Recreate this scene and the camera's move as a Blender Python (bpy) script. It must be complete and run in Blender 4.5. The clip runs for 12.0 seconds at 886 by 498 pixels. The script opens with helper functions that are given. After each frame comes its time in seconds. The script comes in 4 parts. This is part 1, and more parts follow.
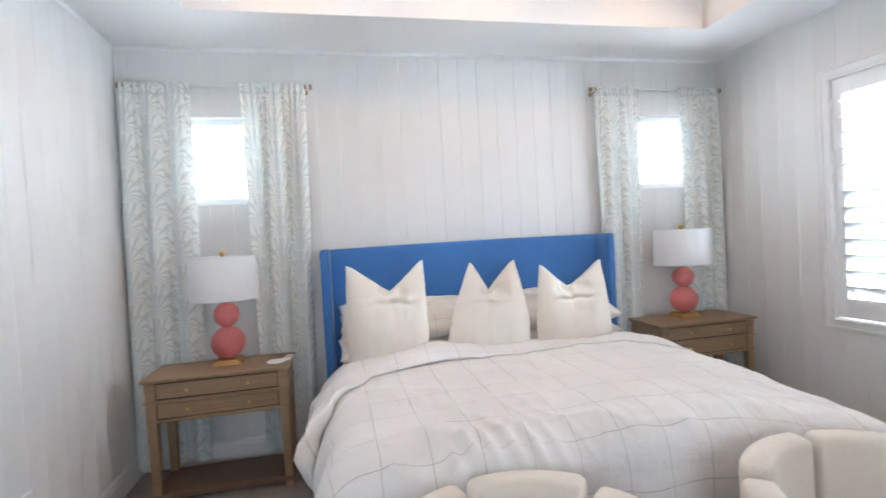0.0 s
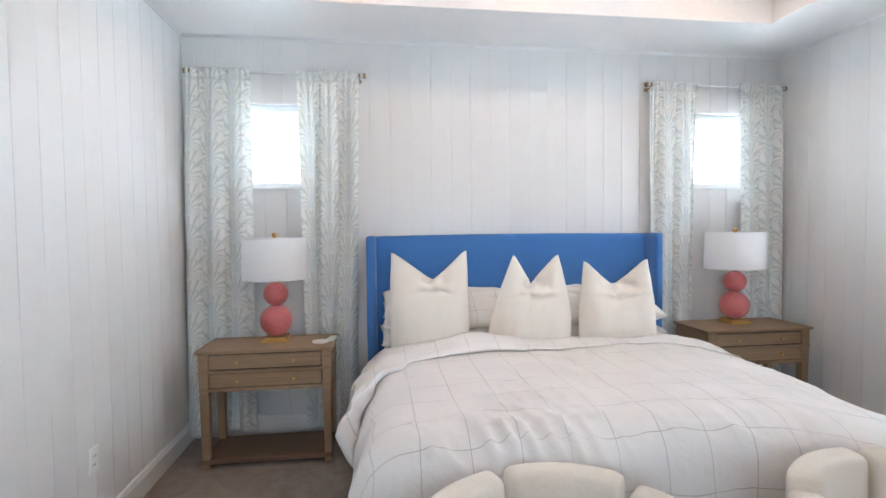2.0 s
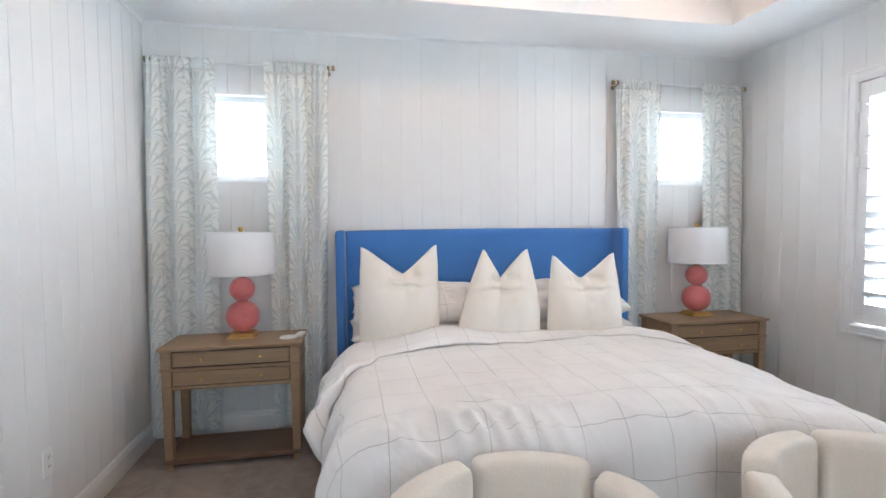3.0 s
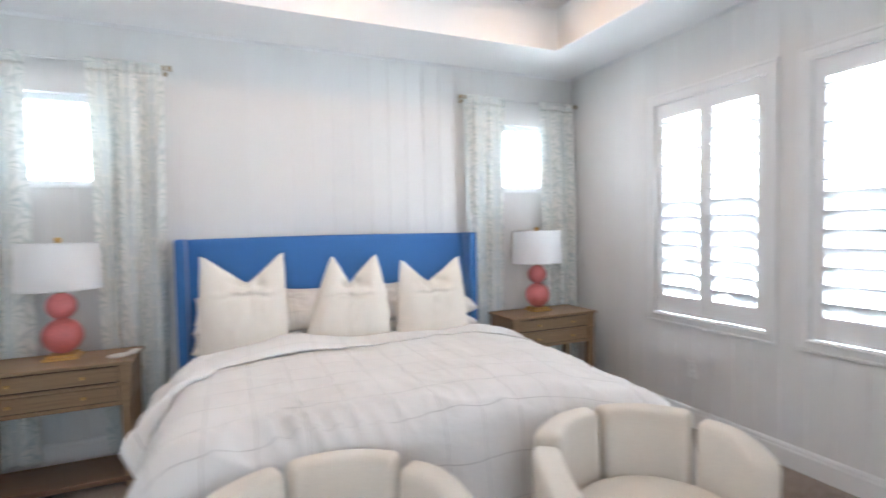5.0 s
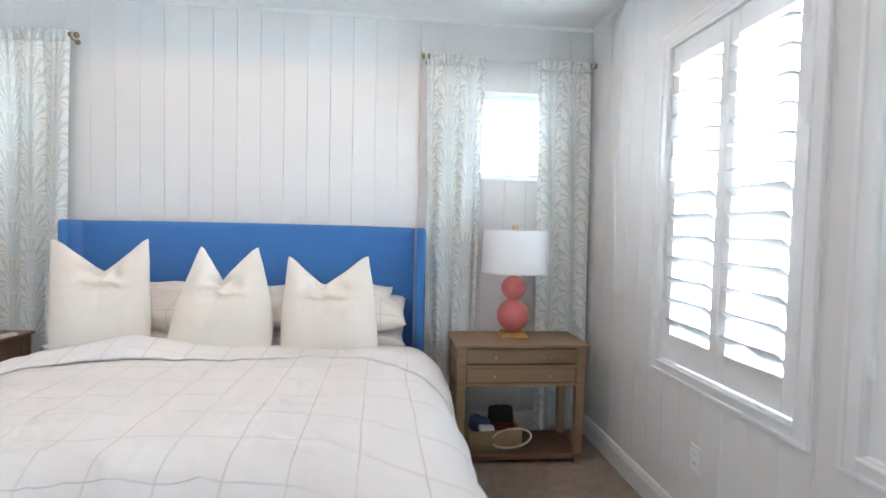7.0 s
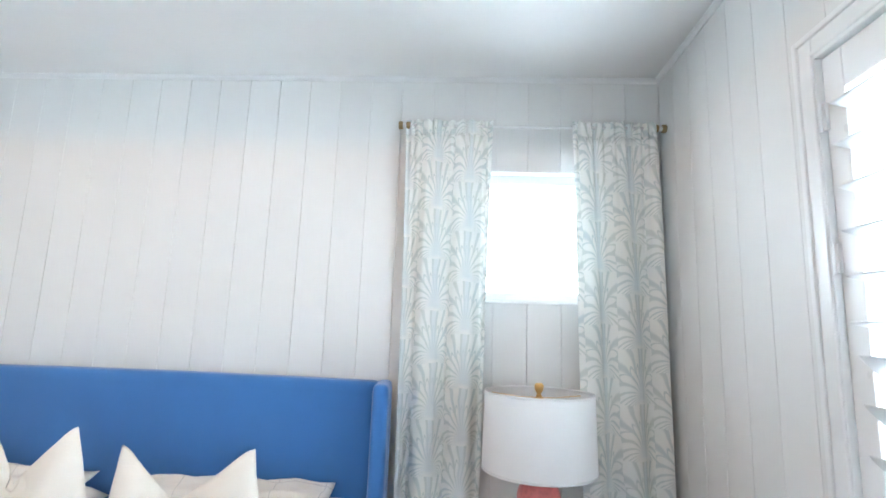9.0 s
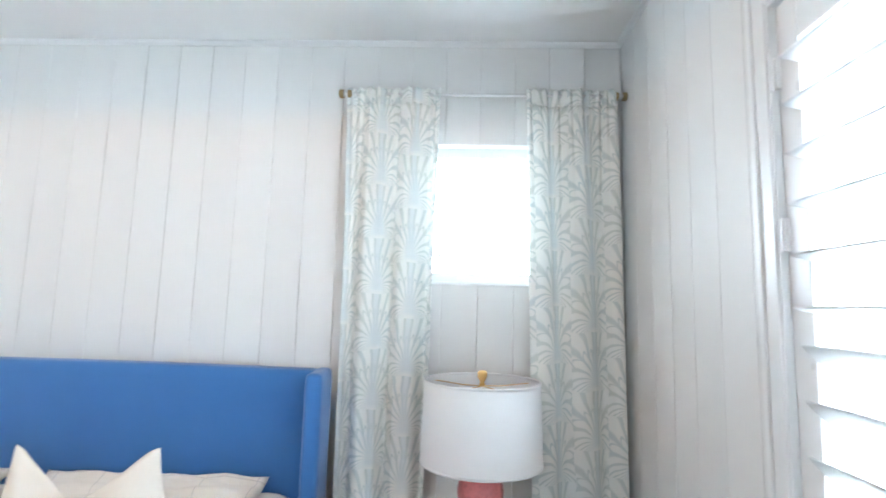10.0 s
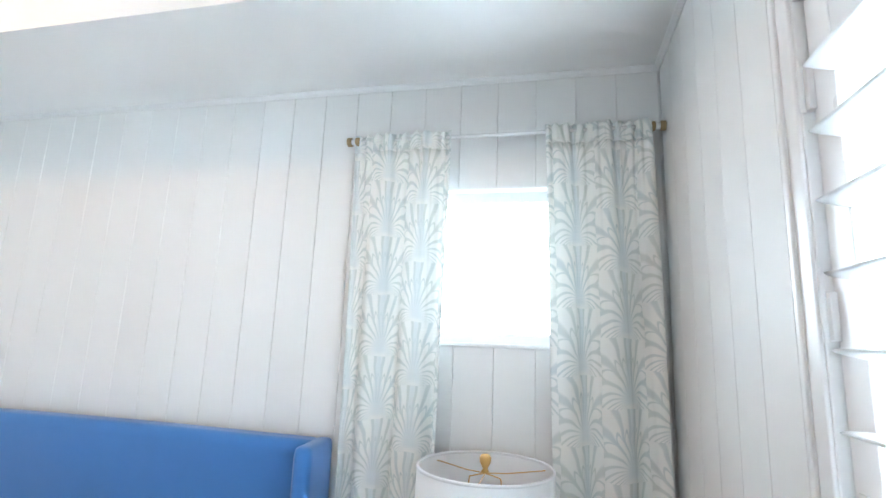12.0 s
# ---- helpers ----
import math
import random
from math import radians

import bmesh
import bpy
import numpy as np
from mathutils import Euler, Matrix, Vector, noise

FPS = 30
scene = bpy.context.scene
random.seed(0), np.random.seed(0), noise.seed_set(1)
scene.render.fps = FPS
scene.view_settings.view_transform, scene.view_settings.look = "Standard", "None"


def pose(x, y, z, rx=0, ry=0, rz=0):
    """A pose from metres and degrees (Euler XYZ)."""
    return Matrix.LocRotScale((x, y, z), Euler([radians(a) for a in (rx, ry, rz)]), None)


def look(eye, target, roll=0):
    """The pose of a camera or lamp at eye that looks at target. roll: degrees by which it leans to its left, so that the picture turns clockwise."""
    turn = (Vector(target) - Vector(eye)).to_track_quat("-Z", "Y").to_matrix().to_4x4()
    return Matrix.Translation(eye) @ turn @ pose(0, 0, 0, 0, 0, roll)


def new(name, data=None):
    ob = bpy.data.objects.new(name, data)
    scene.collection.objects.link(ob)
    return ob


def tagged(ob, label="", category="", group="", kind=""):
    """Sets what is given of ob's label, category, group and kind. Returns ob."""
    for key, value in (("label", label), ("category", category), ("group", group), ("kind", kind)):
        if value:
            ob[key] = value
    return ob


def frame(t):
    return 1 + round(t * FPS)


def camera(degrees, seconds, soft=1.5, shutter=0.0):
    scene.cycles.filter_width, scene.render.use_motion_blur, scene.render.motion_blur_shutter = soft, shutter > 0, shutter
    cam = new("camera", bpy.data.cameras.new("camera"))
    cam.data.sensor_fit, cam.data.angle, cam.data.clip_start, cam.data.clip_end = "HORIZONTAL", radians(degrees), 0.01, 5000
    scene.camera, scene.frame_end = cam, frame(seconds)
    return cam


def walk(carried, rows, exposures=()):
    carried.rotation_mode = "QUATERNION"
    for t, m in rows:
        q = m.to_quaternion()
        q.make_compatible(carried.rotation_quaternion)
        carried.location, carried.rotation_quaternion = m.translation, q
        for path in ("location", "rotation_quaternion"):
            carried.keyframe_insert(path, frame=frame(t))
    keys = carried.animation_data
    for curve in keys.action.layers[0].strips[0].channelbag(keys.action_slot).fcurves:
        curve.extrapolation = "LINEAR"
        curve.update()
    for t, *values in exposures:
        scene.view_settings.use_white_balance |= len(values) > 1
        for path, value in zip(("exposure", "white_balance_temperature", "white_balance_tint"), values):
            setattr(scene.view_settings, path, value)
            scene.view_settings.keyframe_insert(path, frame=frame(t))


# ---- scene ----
cam = camera(83.9, 12.0, shutter=0.5)
PATH = [
    (0, (0.076, -0.127, 1.43), (0.5, 1.827, 1.374), -3.2),
    (0.5, (0.131, -0.165, 1.444), (0.793, 1.721, 1.37), -1.5),
    (1, (0.175, -0.245, 1.456), (1.119, 1.516, 1.371), -0.7),
    (1.5, (0.122, -0.203, 1.456), (0.858, 1.654, 1.356), -0.5),
    (2, (0.044, -0.147, 1.42), (0.308, 1.834, 1.339), -0.6),
    (2.5, (0.036, -0.168, 1.424), (0.309, 1.811, 1.322), -0.5),
    (2.7, (0.056, -0.149, 1.394), (0.374, 1.823, 1.308), -0.5),
    (4.5, (0.048, -0.21, 1.444), (0.54, 1.723, 1.293), -0.6),
    (5, (0.294, -0.317, 1.415), (1.085, 1.518, 1.33), -1.2),
    (5.5, (0.721, -0.461, 1.385), (1.627, 1.319, 1.269), -0.0),
    (6, (1.152, -0.345, 1.35), (1.813, 1.538, 1.222), -2.2),
    (6.5, (1.556, -0.154, 1.307), (2.008, 1.792, 1.227), -2.8),
    (6.7, (1.687, -0.053, 1.333), (2.03, 1.916, 1.243), -0.8),
    (8.3, (2.316, 1.014, 1.455), (2.258, 3.012, 1.53), 2.0),
    (8.5, (2.337, 1.136, 1.479), (2.242, 3.124, 1.675), 2.3),
    (9, (2.357, 1.264, 1.591), (2.255, 3.235, 1.91), 2.0),
    (9.5, (2.411, 1.324, 1.608), (2.274, 3.287, 1.964), 2.6),
    (10, (2.547, 1.41, 1.617), (2.473, 3.395, 1.853), 1.5),
    (10.5, (2.657, 1.517, 1.645), (2.571, 3.499, 1.899), -0.5),
    (11, (2.734, 1.607, 1.7), (2.54, 3.573, 2.015), 0.5),
    (11.5, (2.797, 1.635, 1.725), (2.422, 3.568, 2.079), 1.8),
    (12, (2.822, 1.627, 1.727), (2.384, 3.544, 2.091), 2.2),
]
EXPOSURES = [(0, 0.66, 5710, 4), (5.5, 0.67, 5710, 4), (8.5, 0.79, 5550, 0), (12, 0.79, 5550, 0)]
walk(cam, [(t, look(eye, target, roll)) for t, eye, target, roll in PATH], EXPOSURES)

# ---- light ----
world = bpy.data.worlds.new("sky")
scene.world = world
world.use_nodes = True
wn = world.node_tree
sky = wn.nodes.new("ShaderNodeTexSky")
sky.sky_type, sky.sun_disc = "NISHITA", False
sky.sun_elevation, sky.sun_rotation = radians(63), radians(75)
wn.links.new(sky.outputs[0], wn.nodes["Background"].inputs[0])
wn.nodes["Background"].inputs[1].default_value = 0.12


def lamp(name, kind, energy, color, m, **kw):
    data = bpy.data.lights.new(name, kind)
    data.energy, data.color = energy, color
    if kind == "AREA":
        data.shape = kw.get("shape", "RECTANGLE")
        data.size, data.size_y = kw.get("size", 1), kw.get("size_y", 1)
    if kind == "SUN":
        data.angle = radians(0.5)
    ob = new(name, data)
    ob.matrix_world = m
    return ob


# room: x from LEFT to RIGHT, y from REAR to BACK
LEFT, RIGHT, REAR, BACK, CEIL, TRAY = -1.236, 3.2, -2.3, 3.4, 2.74, 3.05
DAY = (0.87, 0.94, 1.0)
lamp("sun", "SUN", 0.6, (1, 0.95, 0.88), look((9, 2.5, 18), (0, 0, 0)))
lamp("daylight_side", "AREA", 12, DAY, look((3.62, 2.010, 1.52), (0, 2.010, 1.60)), size=1.0, size_y=1.7)
lamp("daylight_side", "AREA", 12, DAY, look((3.62, 0.943, 1.52), (0, 0.943, 1.60)), size=1.0, size_y=1.7)
lamp("daylight_bed", "AREA", 4, DAY, look((-0.615, 3.75, 2.02), (-0.615, 0, 1.9)), size=0.62, size_y=0.66)
lamp("daylight_bed", "AREA", 4, DAY, look((2.63, 3.75, 2.02), (2.63, 0, 1.9)), size=0.62, size_y=0.66)
# added fill light from behind the camera, set in an unseen opening
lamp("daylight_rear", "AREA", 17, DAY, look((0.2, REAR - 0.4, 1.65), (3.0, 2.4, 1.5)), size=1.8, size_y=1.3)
DOWNLIGHTS = [(x, y) for x in (-0.1, 1.0, 2.1) for y in (2.3, -0.9)]
for x, y in DOWNLIGHTS:
    lamp("downlight", "AREA", 2.7, (1, 0.56, 0.29), look((x, y, TRAY - 0.022), (x, y, 0)), shape="DISK", size=0.15)


# ---- materials ----
class Nodes:
    """Short hand for node trees."""

    def __init__(self, name):
        self.mat = bpy.data.materials.new(name)
        self.mat.use_nodes = True
        self.tree = self.mat.node_tree
        self.bsdf = self.tree.nodes["Principled BSDF"]
        self.out = self.tree.nodes["Material Output"]

    def node(self, kind, **inputs):
        n = self.tree.nodes.new(kind)
        for k, v in inputs.items():
            self.put(n.inputs[k.replace("_", " ")], v)
        return n

    def put(self, socket, v):
        if isinstance(v, bpy.types.NodeSocket):
            self.tree.links.new(v, socket)
        elif isinstance(v, (tuple, list)) and len(v) == 3 and socket.type == "RGBA":
            socket.default_value = (*v, 1)
        else:
            socket.default_value = v

    def math(self, op, a, b=0.0, c=0.0):
        n = self.tree.nodes.new("ShaderNodeMath")
        n.operation = op
        for s, v in zip(n.inputs, (a, b, c)):
            self.put(s, v)
        return n.outputs[0]

    def coord(self, which="Object"):
        return self.tree.nodes.new("ShaderNodeTexCoord").outputs[which]

    def scaled(self, vec, s):
        n = self.node("ShaderNodeMapping", Vector=vec)
        n.inputs["Scale"].default_value = s
        return n.outputs[0]

    def noise(self, vec, scale, detail=3.0, rough=0.55):
        return self.node("ShaderNodeTexNoise", Vector=vec, Scale=scale, Detail=detail, Roughness=rough).outputs["Fac"]

    def ramp(self, fac, stops):
        n = self.node("ShaderNodeValToRGB", Fac=fac)
        el = n.color_ramp.elements
        el[0].position, el[1].position = stops[0][0], stops[-1][0]
        for pos, _ in stops[1:-1]:
            el.new(pos)
        for e, (_, c) in zip(el, stops):
            e.color = (*c, 1)
        return n.outputs[0]

    def step(self, v, a, b):
        n = self.node("ShaderNodeMapRange", Value=v)
        n.interpolation_type = "SMOOTHSTEP"
        n.inputs["From Min"].default_value, n.inputs["From Max"].default_value = a, b
        return n.outputs[0]

    def mix(self, fac, a, b):
        n = self.tree.nodes.new("ShaderNodeMix")
        n.data_type = "RGBA"
        self.put(n.inputs[0], fac), self.put(n.inputs[6], a), self.put(n.inputs[7], b)
        return n.outputs[2]

    def bump(self, height, strength, distance=0.002, normal=None):
        n = self.node("ShaderNodeBump", Height=height, Strength=strength, Distance=distance)
        if normal:
            self.put(n.inputs["Normal"], normal)
        self.put(self.bsdf.inputs["Normal"], n.outputs[0])
        return n.outputs[0]

    def set(self, **kw):
        for k, v in kw.items():
            self.put(self.bsdf.inputs[k.replace("_", " ")], v)
        return self.mat


def tint(c, k):
    return tuple(min(1, v * k) for v in c)


def paint(name, color, rough=0.45, grain=0.12, vary=0.03):
    n = Nodes(name)
    p = n.coord()
    rnd = n.node("ShaderNodeObjectInfo").outputs["Random"]
    big = n.noise(p, 1.3, 4)
    mixed = n.math("ADD", n.math("MULTIPLY", big, 0.7), n.math("MULTIPLY", rnd, 0.3))
    col = n.ramp(mixed, [(0.25, tint(color, 1 - vary)), (0.75, tint(color, 1 + vary * 0.6))])
    n.bump(n.noise(p, 140, 3), grain, 0.001)
    return n.set(Base_Color=col, Roughness=n.ramp(n.noise(p, 5), [(0.3, (rough - 0.06,) * 3), (0.7, (rough + 0.08,) * 3)]))


def cloth(name, color, weave=900.0, strength=0.25, vary=0.05, rough=0.9, soft=0.0, wrinkle=0.0, thin=0.0):
    n = Nodes(name)
    p = n.coord()
    fine = n.noise(p, weave, 2)
    big = n.noise(p, 4.5, 4)
    col = n.ramp(n.math("ADD", n.math("MULTIPLY", fine, 0.4), n.math("MULTIPLY", big, 0.6)),
                 [(0.3, tint(color, 1 - vary)), (0.7, tint(color, 1 + vary))])
    first = None
    if wrinkle:
        w = n.node("ShaderNodeBump", Height=n.noise(p, 9, 5, 0.6), Strength=wrinkle, Distance=0.02)
        first = w.outputs[0]
    n.bump(fine, strength, 0.002, first)
    n.set(Base_Color=col, Roughness=rough)
    if soft:
        n.set(Sheen_Weight=soft, Sheen_Roughness=0.5)
    if thin:
        add_thin(n, col, thin)
    return n.mat


def add_thin(n, col, share):
    tr = n.node("ShaderNodeBsdfTranslucent", Color=col)
    mx = n.tree.nodes.new("ShaderNodeMixShader")
    mx.inputs[0].default_value = share
    n.tree.links.new(n.bsdf.outputs[0], mx.inputs[1])
    n.tree.links.new(tr.outputs[0], mx.inputs[2])
    n.tree.links.new(mx.outputs[0], n.out.inputs[0])


def duvet_cloth(name="windowpane_cotton", pale=(0.85, 0.84, 0.835)):
    """White cotton with thin grey windowpane lines; UV in metres."""
    n = Nodes(name)
    uv = n.node("ShaderNodeSeparateXYZ", Vector=n.coord("UV"))
    p = n.coord()
    waver = n.math("MULTIPLY", n.math("SUBTRACT", n.noise(p, 6, 3), 0.5), 0.012)
    lines = []
    for axis, pitch in (("X", 0.176), ("Y", 0.19)):
        v = n.math("ADD", uv.outputs[axis], waver)
        d = n.math("ABSOLUTE", n.math("SUBTRACT", n.math("FRACT", n.math("DIVIDE", v, pitch)), 0.5))
        lines.append(n.math("SUBTRACT", 1.0, n.step(n.math("MULTIPLY", d, pitch), 0.0007, 0.0020)))
    line = n.math("MAXIMUM", lines[0], lines[1])
    broken = n.step(n.noise(p, 3.2, 3), 0.25, 0.62)
    line = n.math("MULTIPLY", line, n.math("ADD", 0.18, n.math("MULTIPLY", broken, 0.48)))
    base = n.ramp(n.noise(p, 3.5, 4), [(0.3, tint(pale, 0.94)), (0.7, pale)])
    stain = n.step(n.noise(p, 5.5, 2), 0.72, 0.82)
    base = n.mix(n.math("MULTIPLY", stain, 0.3), base, (0.80, 0.72, 0.64))
    col = n.mix(line, base, (0.33, 0.32, 0.33))
    w = n.node("ShaderNodeBump", Height=n.noise(n.scaled(p, (1.0, 0.6, 1.0)), 11, 6, 0.62), Strength=0.35, Distance=0.02)
    n.bump(n.noise(p, 800, 2), 0.15, 0.001, w.outputs[0])
    return n.set(Base_Color=col, Roughness=0.92)


def curtain_cloth():
    """White cotton with fine grey-green fronds that sweep up and out of pale blue spines; UV in metres."""
    n = Nodes("frond_curtain")
    uv = n.node("ShaderNodeSeparateXYZ", Vector=n.coord("UV"))
    wob = n.math("MULTIPLY", n.math("SUBTRACT", n.noise(n.coord("UV"), 7, 2), 0.5), 0.035)
    u = n.math("ADD", uv.outputs["X"], wob)
    cw, ch = 0.205, 0.215
    col_i = n.math("FLOOR", n.math("DIVIDE", u, cw))
    xs = n.math("MULTIPLY", n.math("ABSOLUTE", n.math("SUBTRACT", n.math("FRACT", n.math("DIVIDE", u, cw)), 0.5)), cw)
    v = n.math("ADD", n.math("ADD", uv.outputs["Y"], n.math("MULTIPLY", col_i, ch * 0.43)), wob)
    fv = n.math("FRACT", n.math("DIVIDE", v, ch))
    # fronds fan out of a node on the spine and droop at their tips
    ys = n.math("MULTIPLY", n.math("SUBTRACT", fv, 0.10), ch)
    droop = n.math("ADD", ys, n.math("MULTIPLY", n.math("MULTIPLY", xs, xs), 8.5))
    ang = n.math("ARCTAN2", n.math("ADD", xs, 0.001), droop)
    rad = n.math("SQRT", n.math("ADD", n.math("MULTIPLY", xs, xs), n.math("MULTIPLY", ys, ys)))
    fan = n.math("COSINE", n.math("MULTIPLY", ang, 35.0))
    line = n.math("SUBTRACT", 1.0, n.step(fan, -0.95, 0.0))
    # rounded tips close the fronds
    tip = n.math("ABSOLUTE", n.math("SUBTRACT", rad, n.math("ADD", 0.120, n.math("MULTIPLY", fan, 0.014))))
    line = n.math("MAXIMUM", line, n.math("SUBTRACT", 1.0, n.step(tip, 0.002, 0.008)))
    line = n.math("MULTIPLY", line, n.step(rad, 0.015, 0.06))
    width = n.math("ADD", 0.010, n.math("MULTIPLY", n.math("POWER", n.math("SUBTRACT", 1.0, fv), 1.6), 0.026))
    spine = n.math("SUBTRACT", 1.0, n.step(n.math("DIVIDE", xs, width), 0.3, 1.5))
    spine = n.math("MULTIPLY", spine, n.step(fv, 0.0, 0.12))
    ground = n.ramp(n.noise(n.coord("UV"), 5, 3), [(0.3, (0.87, 0.895, 0.885)), (0.7, (0.91, 0.91, 0.875))])
    ink = n.ramp(n.noise(n.coord("UV"), 6, 3), [(0.3, (0.63, 0.695, 0.71)), (0.7, (0.69, 0.72, 0.68))])
    col = n.mix(n.math("MULTIPLY", line, 0.85), ground, ink)
    col = n.mix(n.math("MULTIPLY", spine, 0.65), col, (0.73, 0.79, 0.81))
    n.bump(n.noise(n.coord(), 900, 2), 0.2, 0.001)
    n.set(Base_Color=col, Roughness=0.88)
    add_thin(n, col, 0.2)
    return n.mat


def wood(name, color, along=(0.6, 6, 14)):
    n = Nodes(name)
    p = n.scaled(n.coord(), along)
    g = n.noise(p, 4.5, 8, 0.65)
    fine = n.noise(n.scaled(n.coord(), tuple(a * 5 for a in along)), 8, 4)
    rnd = n.node("ShaderNodeObjectInfo").outputs["Random"]
    fac = n.math("ADD", n.math("MULTIPLY", g, 0.6), n.math("ADD", n.math("MULTIPLY", fine, 0.3), n.math("MULTIPLY", rnd, 0.1)))
    col = n.ramp(fac, [(0.32, tint(color, 0.72)), (0.52, color), (0.72, tint(color, 1.2))])
    n.bump(fac, 0.12, 0.002)
    return n.set(Base_Color=col, Roughness=n.ramp(g, [(0.3, (0.42,) * 3), (0.7, (0.58,) * 3)]))


def metal(name, color, rough=0.28):
    n = Nodes(name)
    p = n.coord()
    return n.set(Base_Color=n.ramp(n.noise(p, 30, 3), [(0.3, tint(color, 0.88)), (0.7, color)]), Metallic=1.0,
                 Roughness=n.ramp(n.noise(p, 60, 3), [(0.3, (rough - 0.06,) * 3), (0.7, (rough + 0.1,) * 3)]))


def carpet():
    n = Nodes("taupe_carpet")
    p = n.coord()
    tuft = n.noise(p, 240, 3, 0.7)
    mid = n.noise(p, 14, 5, 0.65)
    big = n.noise(p, 2.6, 4)
    f = n.math("ADD", n.math("MULTIPLY", tuft, 0.40), n.math("ADD", n.math("MULTIPLY", mid, 0.38), n.math("MULTIPLY", big, 0.22)))
    col = n.ramp(f, [(0.34, (0.12, 0.088, 0.07)), (0.5, (0.25, 0.193, 0.157)), (0.66, (0.39, 0.313, 0.262))])
    w = n.node("ShaderNodeBump", Height=mid, Strength=0.5, Distance=0.012)
    n.bump(tuft, 0.9, 0.006, w.outputs[0])
    return n.set(Base_Color=col, Roughness=1.0, Sheen_Weight=0.3)


def glass():
    n = Nodes("window_glass")
    return n.set(Base_Color=(1, 1, 1), Roughness=0.02, Transmission_Weight=1.0, IOR=1.45)


def boucle(color):
    n = Nodes("cream_boucle")
    p = n.coord()
    v = n.node("ShaderNodeTexVoronoi", Vector=p, Scale=150.0).outputs["Distance"]
    loops = n.math("ADD", n.math("MULTIPLY", v, 0.7), n.math("MULTIPLY", n.noise(p, 330, 3), 0.5))
    col = n.ramp(n.math("ADD", n.math("MULTIPLY", loops, 0.6), n.math("MULTIPLY", n.noise(p, 6, 3), 0.4)),
                 [(0.2, tint(color, 1.04)), (0.75, tint(color, 0.92))])
    n.bump(loops, 0.3, 0.003)
    return n.set(Base_Color=col, Roughness=0.95, Sheen_Weight=0.25)


def glaze(name, color):
    n = Nodes(name)
    p = n.coord()
    v = n.node("ShaderNodeTexVoronoi", Vector=p, Scale=75.0).outputs["Distance"]
    col = n.ramp(n.math("ADD", n.math("MULTIPLY", n.noise(p, 12, 4), 0.6), n.math("MULTIPLY", v, 0.4)),
                 [(0.25, tint(color, 0.86)), (0.7, tint(color, 1.12))])
    n.bump(v, 0.25, 0.002)
    return n.set(Base_Color=col, Roughness=0.3, Coat_Weight=0.3, Coat_Roughness=0.15)


def glow(name, color, power):
    n = Nodes(name)
    return n.set(Base_Color=(0.8, 0.8, 0.8), Emission_Color=color, Emission_Strength=power)


WALL = paint("white_wall_paint", (0.775, 0.77, 0.76), 0.58)
CEILING = paint("ceiling_paint", (0.88, 0.88, 0.875), 0.7, 0.2)
TRIM = paint("white_trim_paint", (0.82, 0.82, 0.82), 0.35, 0.05)
SHUTTER = paint("shutter_paint", (0.82, 0.82, 0.825), 0.32, 0.04, 0.015)
VINYL = paint("window_vinyl", (0.85, 0.85, 0.85), 0.3, 0.02)
PLATE = paint("outlet_plastic", (0.84, 0.84, 0.83), 0.3, 0.02)
SLOT = paint("outlet_slot", (0.08, 0.08, 0.08), 0.5, 0.02)
CARPET = carpet()
BLUE = cloth("blue_upholstery", (0.050, 0.175, 0.475), 1400, 0.2, 0.06, 0.85, 0.35)
DUVET = duvet_cloth()
SHEET = cloth("white_cotton", (0.83, 0.825, 0.82), 700, 0.15, 0.03, 0.92, wrinkle=0.4)
CREAM = cloth("cream_linen", (0.86, 0.81, 0.735), 520, 0.45, 0.04, 0.92, wrinkle=0.16)
IVORY = duvet_cloth("ivory_windowpane", (0.84, 0.80, 0.745))
CURTAIN = curtain_cloth()
SHADE = cloth("lamp_shade_linen", (0.89, 0.893, 0.90), 1200, 0.15, 0.02, 0.9, thin=0.3)
BOUCLE = boucle((0.79, 0.735, 0.655))
PINK = glaze("coral_glaze", (0.62, 0.165, 0.16))
BRASS = metal("brushed_brass", (0.70, 0.45, 0.17), 0.4)
OLD_BRASS = metal("aged_brass", (0.42, 0.32, 0.18), 0.35)
ROD = paint("white_rod", (0.84, 0.84, 0.84), 0.2, 0.02)
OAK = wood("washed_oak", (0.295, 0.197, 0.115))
# the same oak, with the shade down at the low shelf put into its colour
OAK_SHADED = wood("washed_oak_shelf", (0.155, 0.092, 0.055))
# near-black colour standing in for the shade inside the drawer gaps
GAP_SHADE = paint("dark_gap", (0.05, 0.035, 0.025), 0.9, 0.02)
GLASS = glass()
WICKER = cloth("woven_seagrass", (0.42, 0.34, 0.21), 260, 0.9, 0.2, 0.9)
BLACK = cloth("black_fabric", (0.012, 0.011, 0.013), 600, 0.3, 0.2, 0.6)
NAVY = cloth("blue_fabric", (0.06, 0.10, 0.24), 500, 0.3, 0.2, 0.8)
WINE = cloth("wine_red_fabric", (0.13, 0.02, 0.03), 500, 0.3, 0.2, 0.8)
CORD = cloth("cream_cord", (0.78, 0.74, 0.66), 700, 0.5, 0.05, 0.9)
PUTTY = paint("white_plastic", (0.82, 0.81, 0.78), 0.35, 0.02)
LENS = glow("downlight_lens", (1, 0.75, 0.5), 6.0)


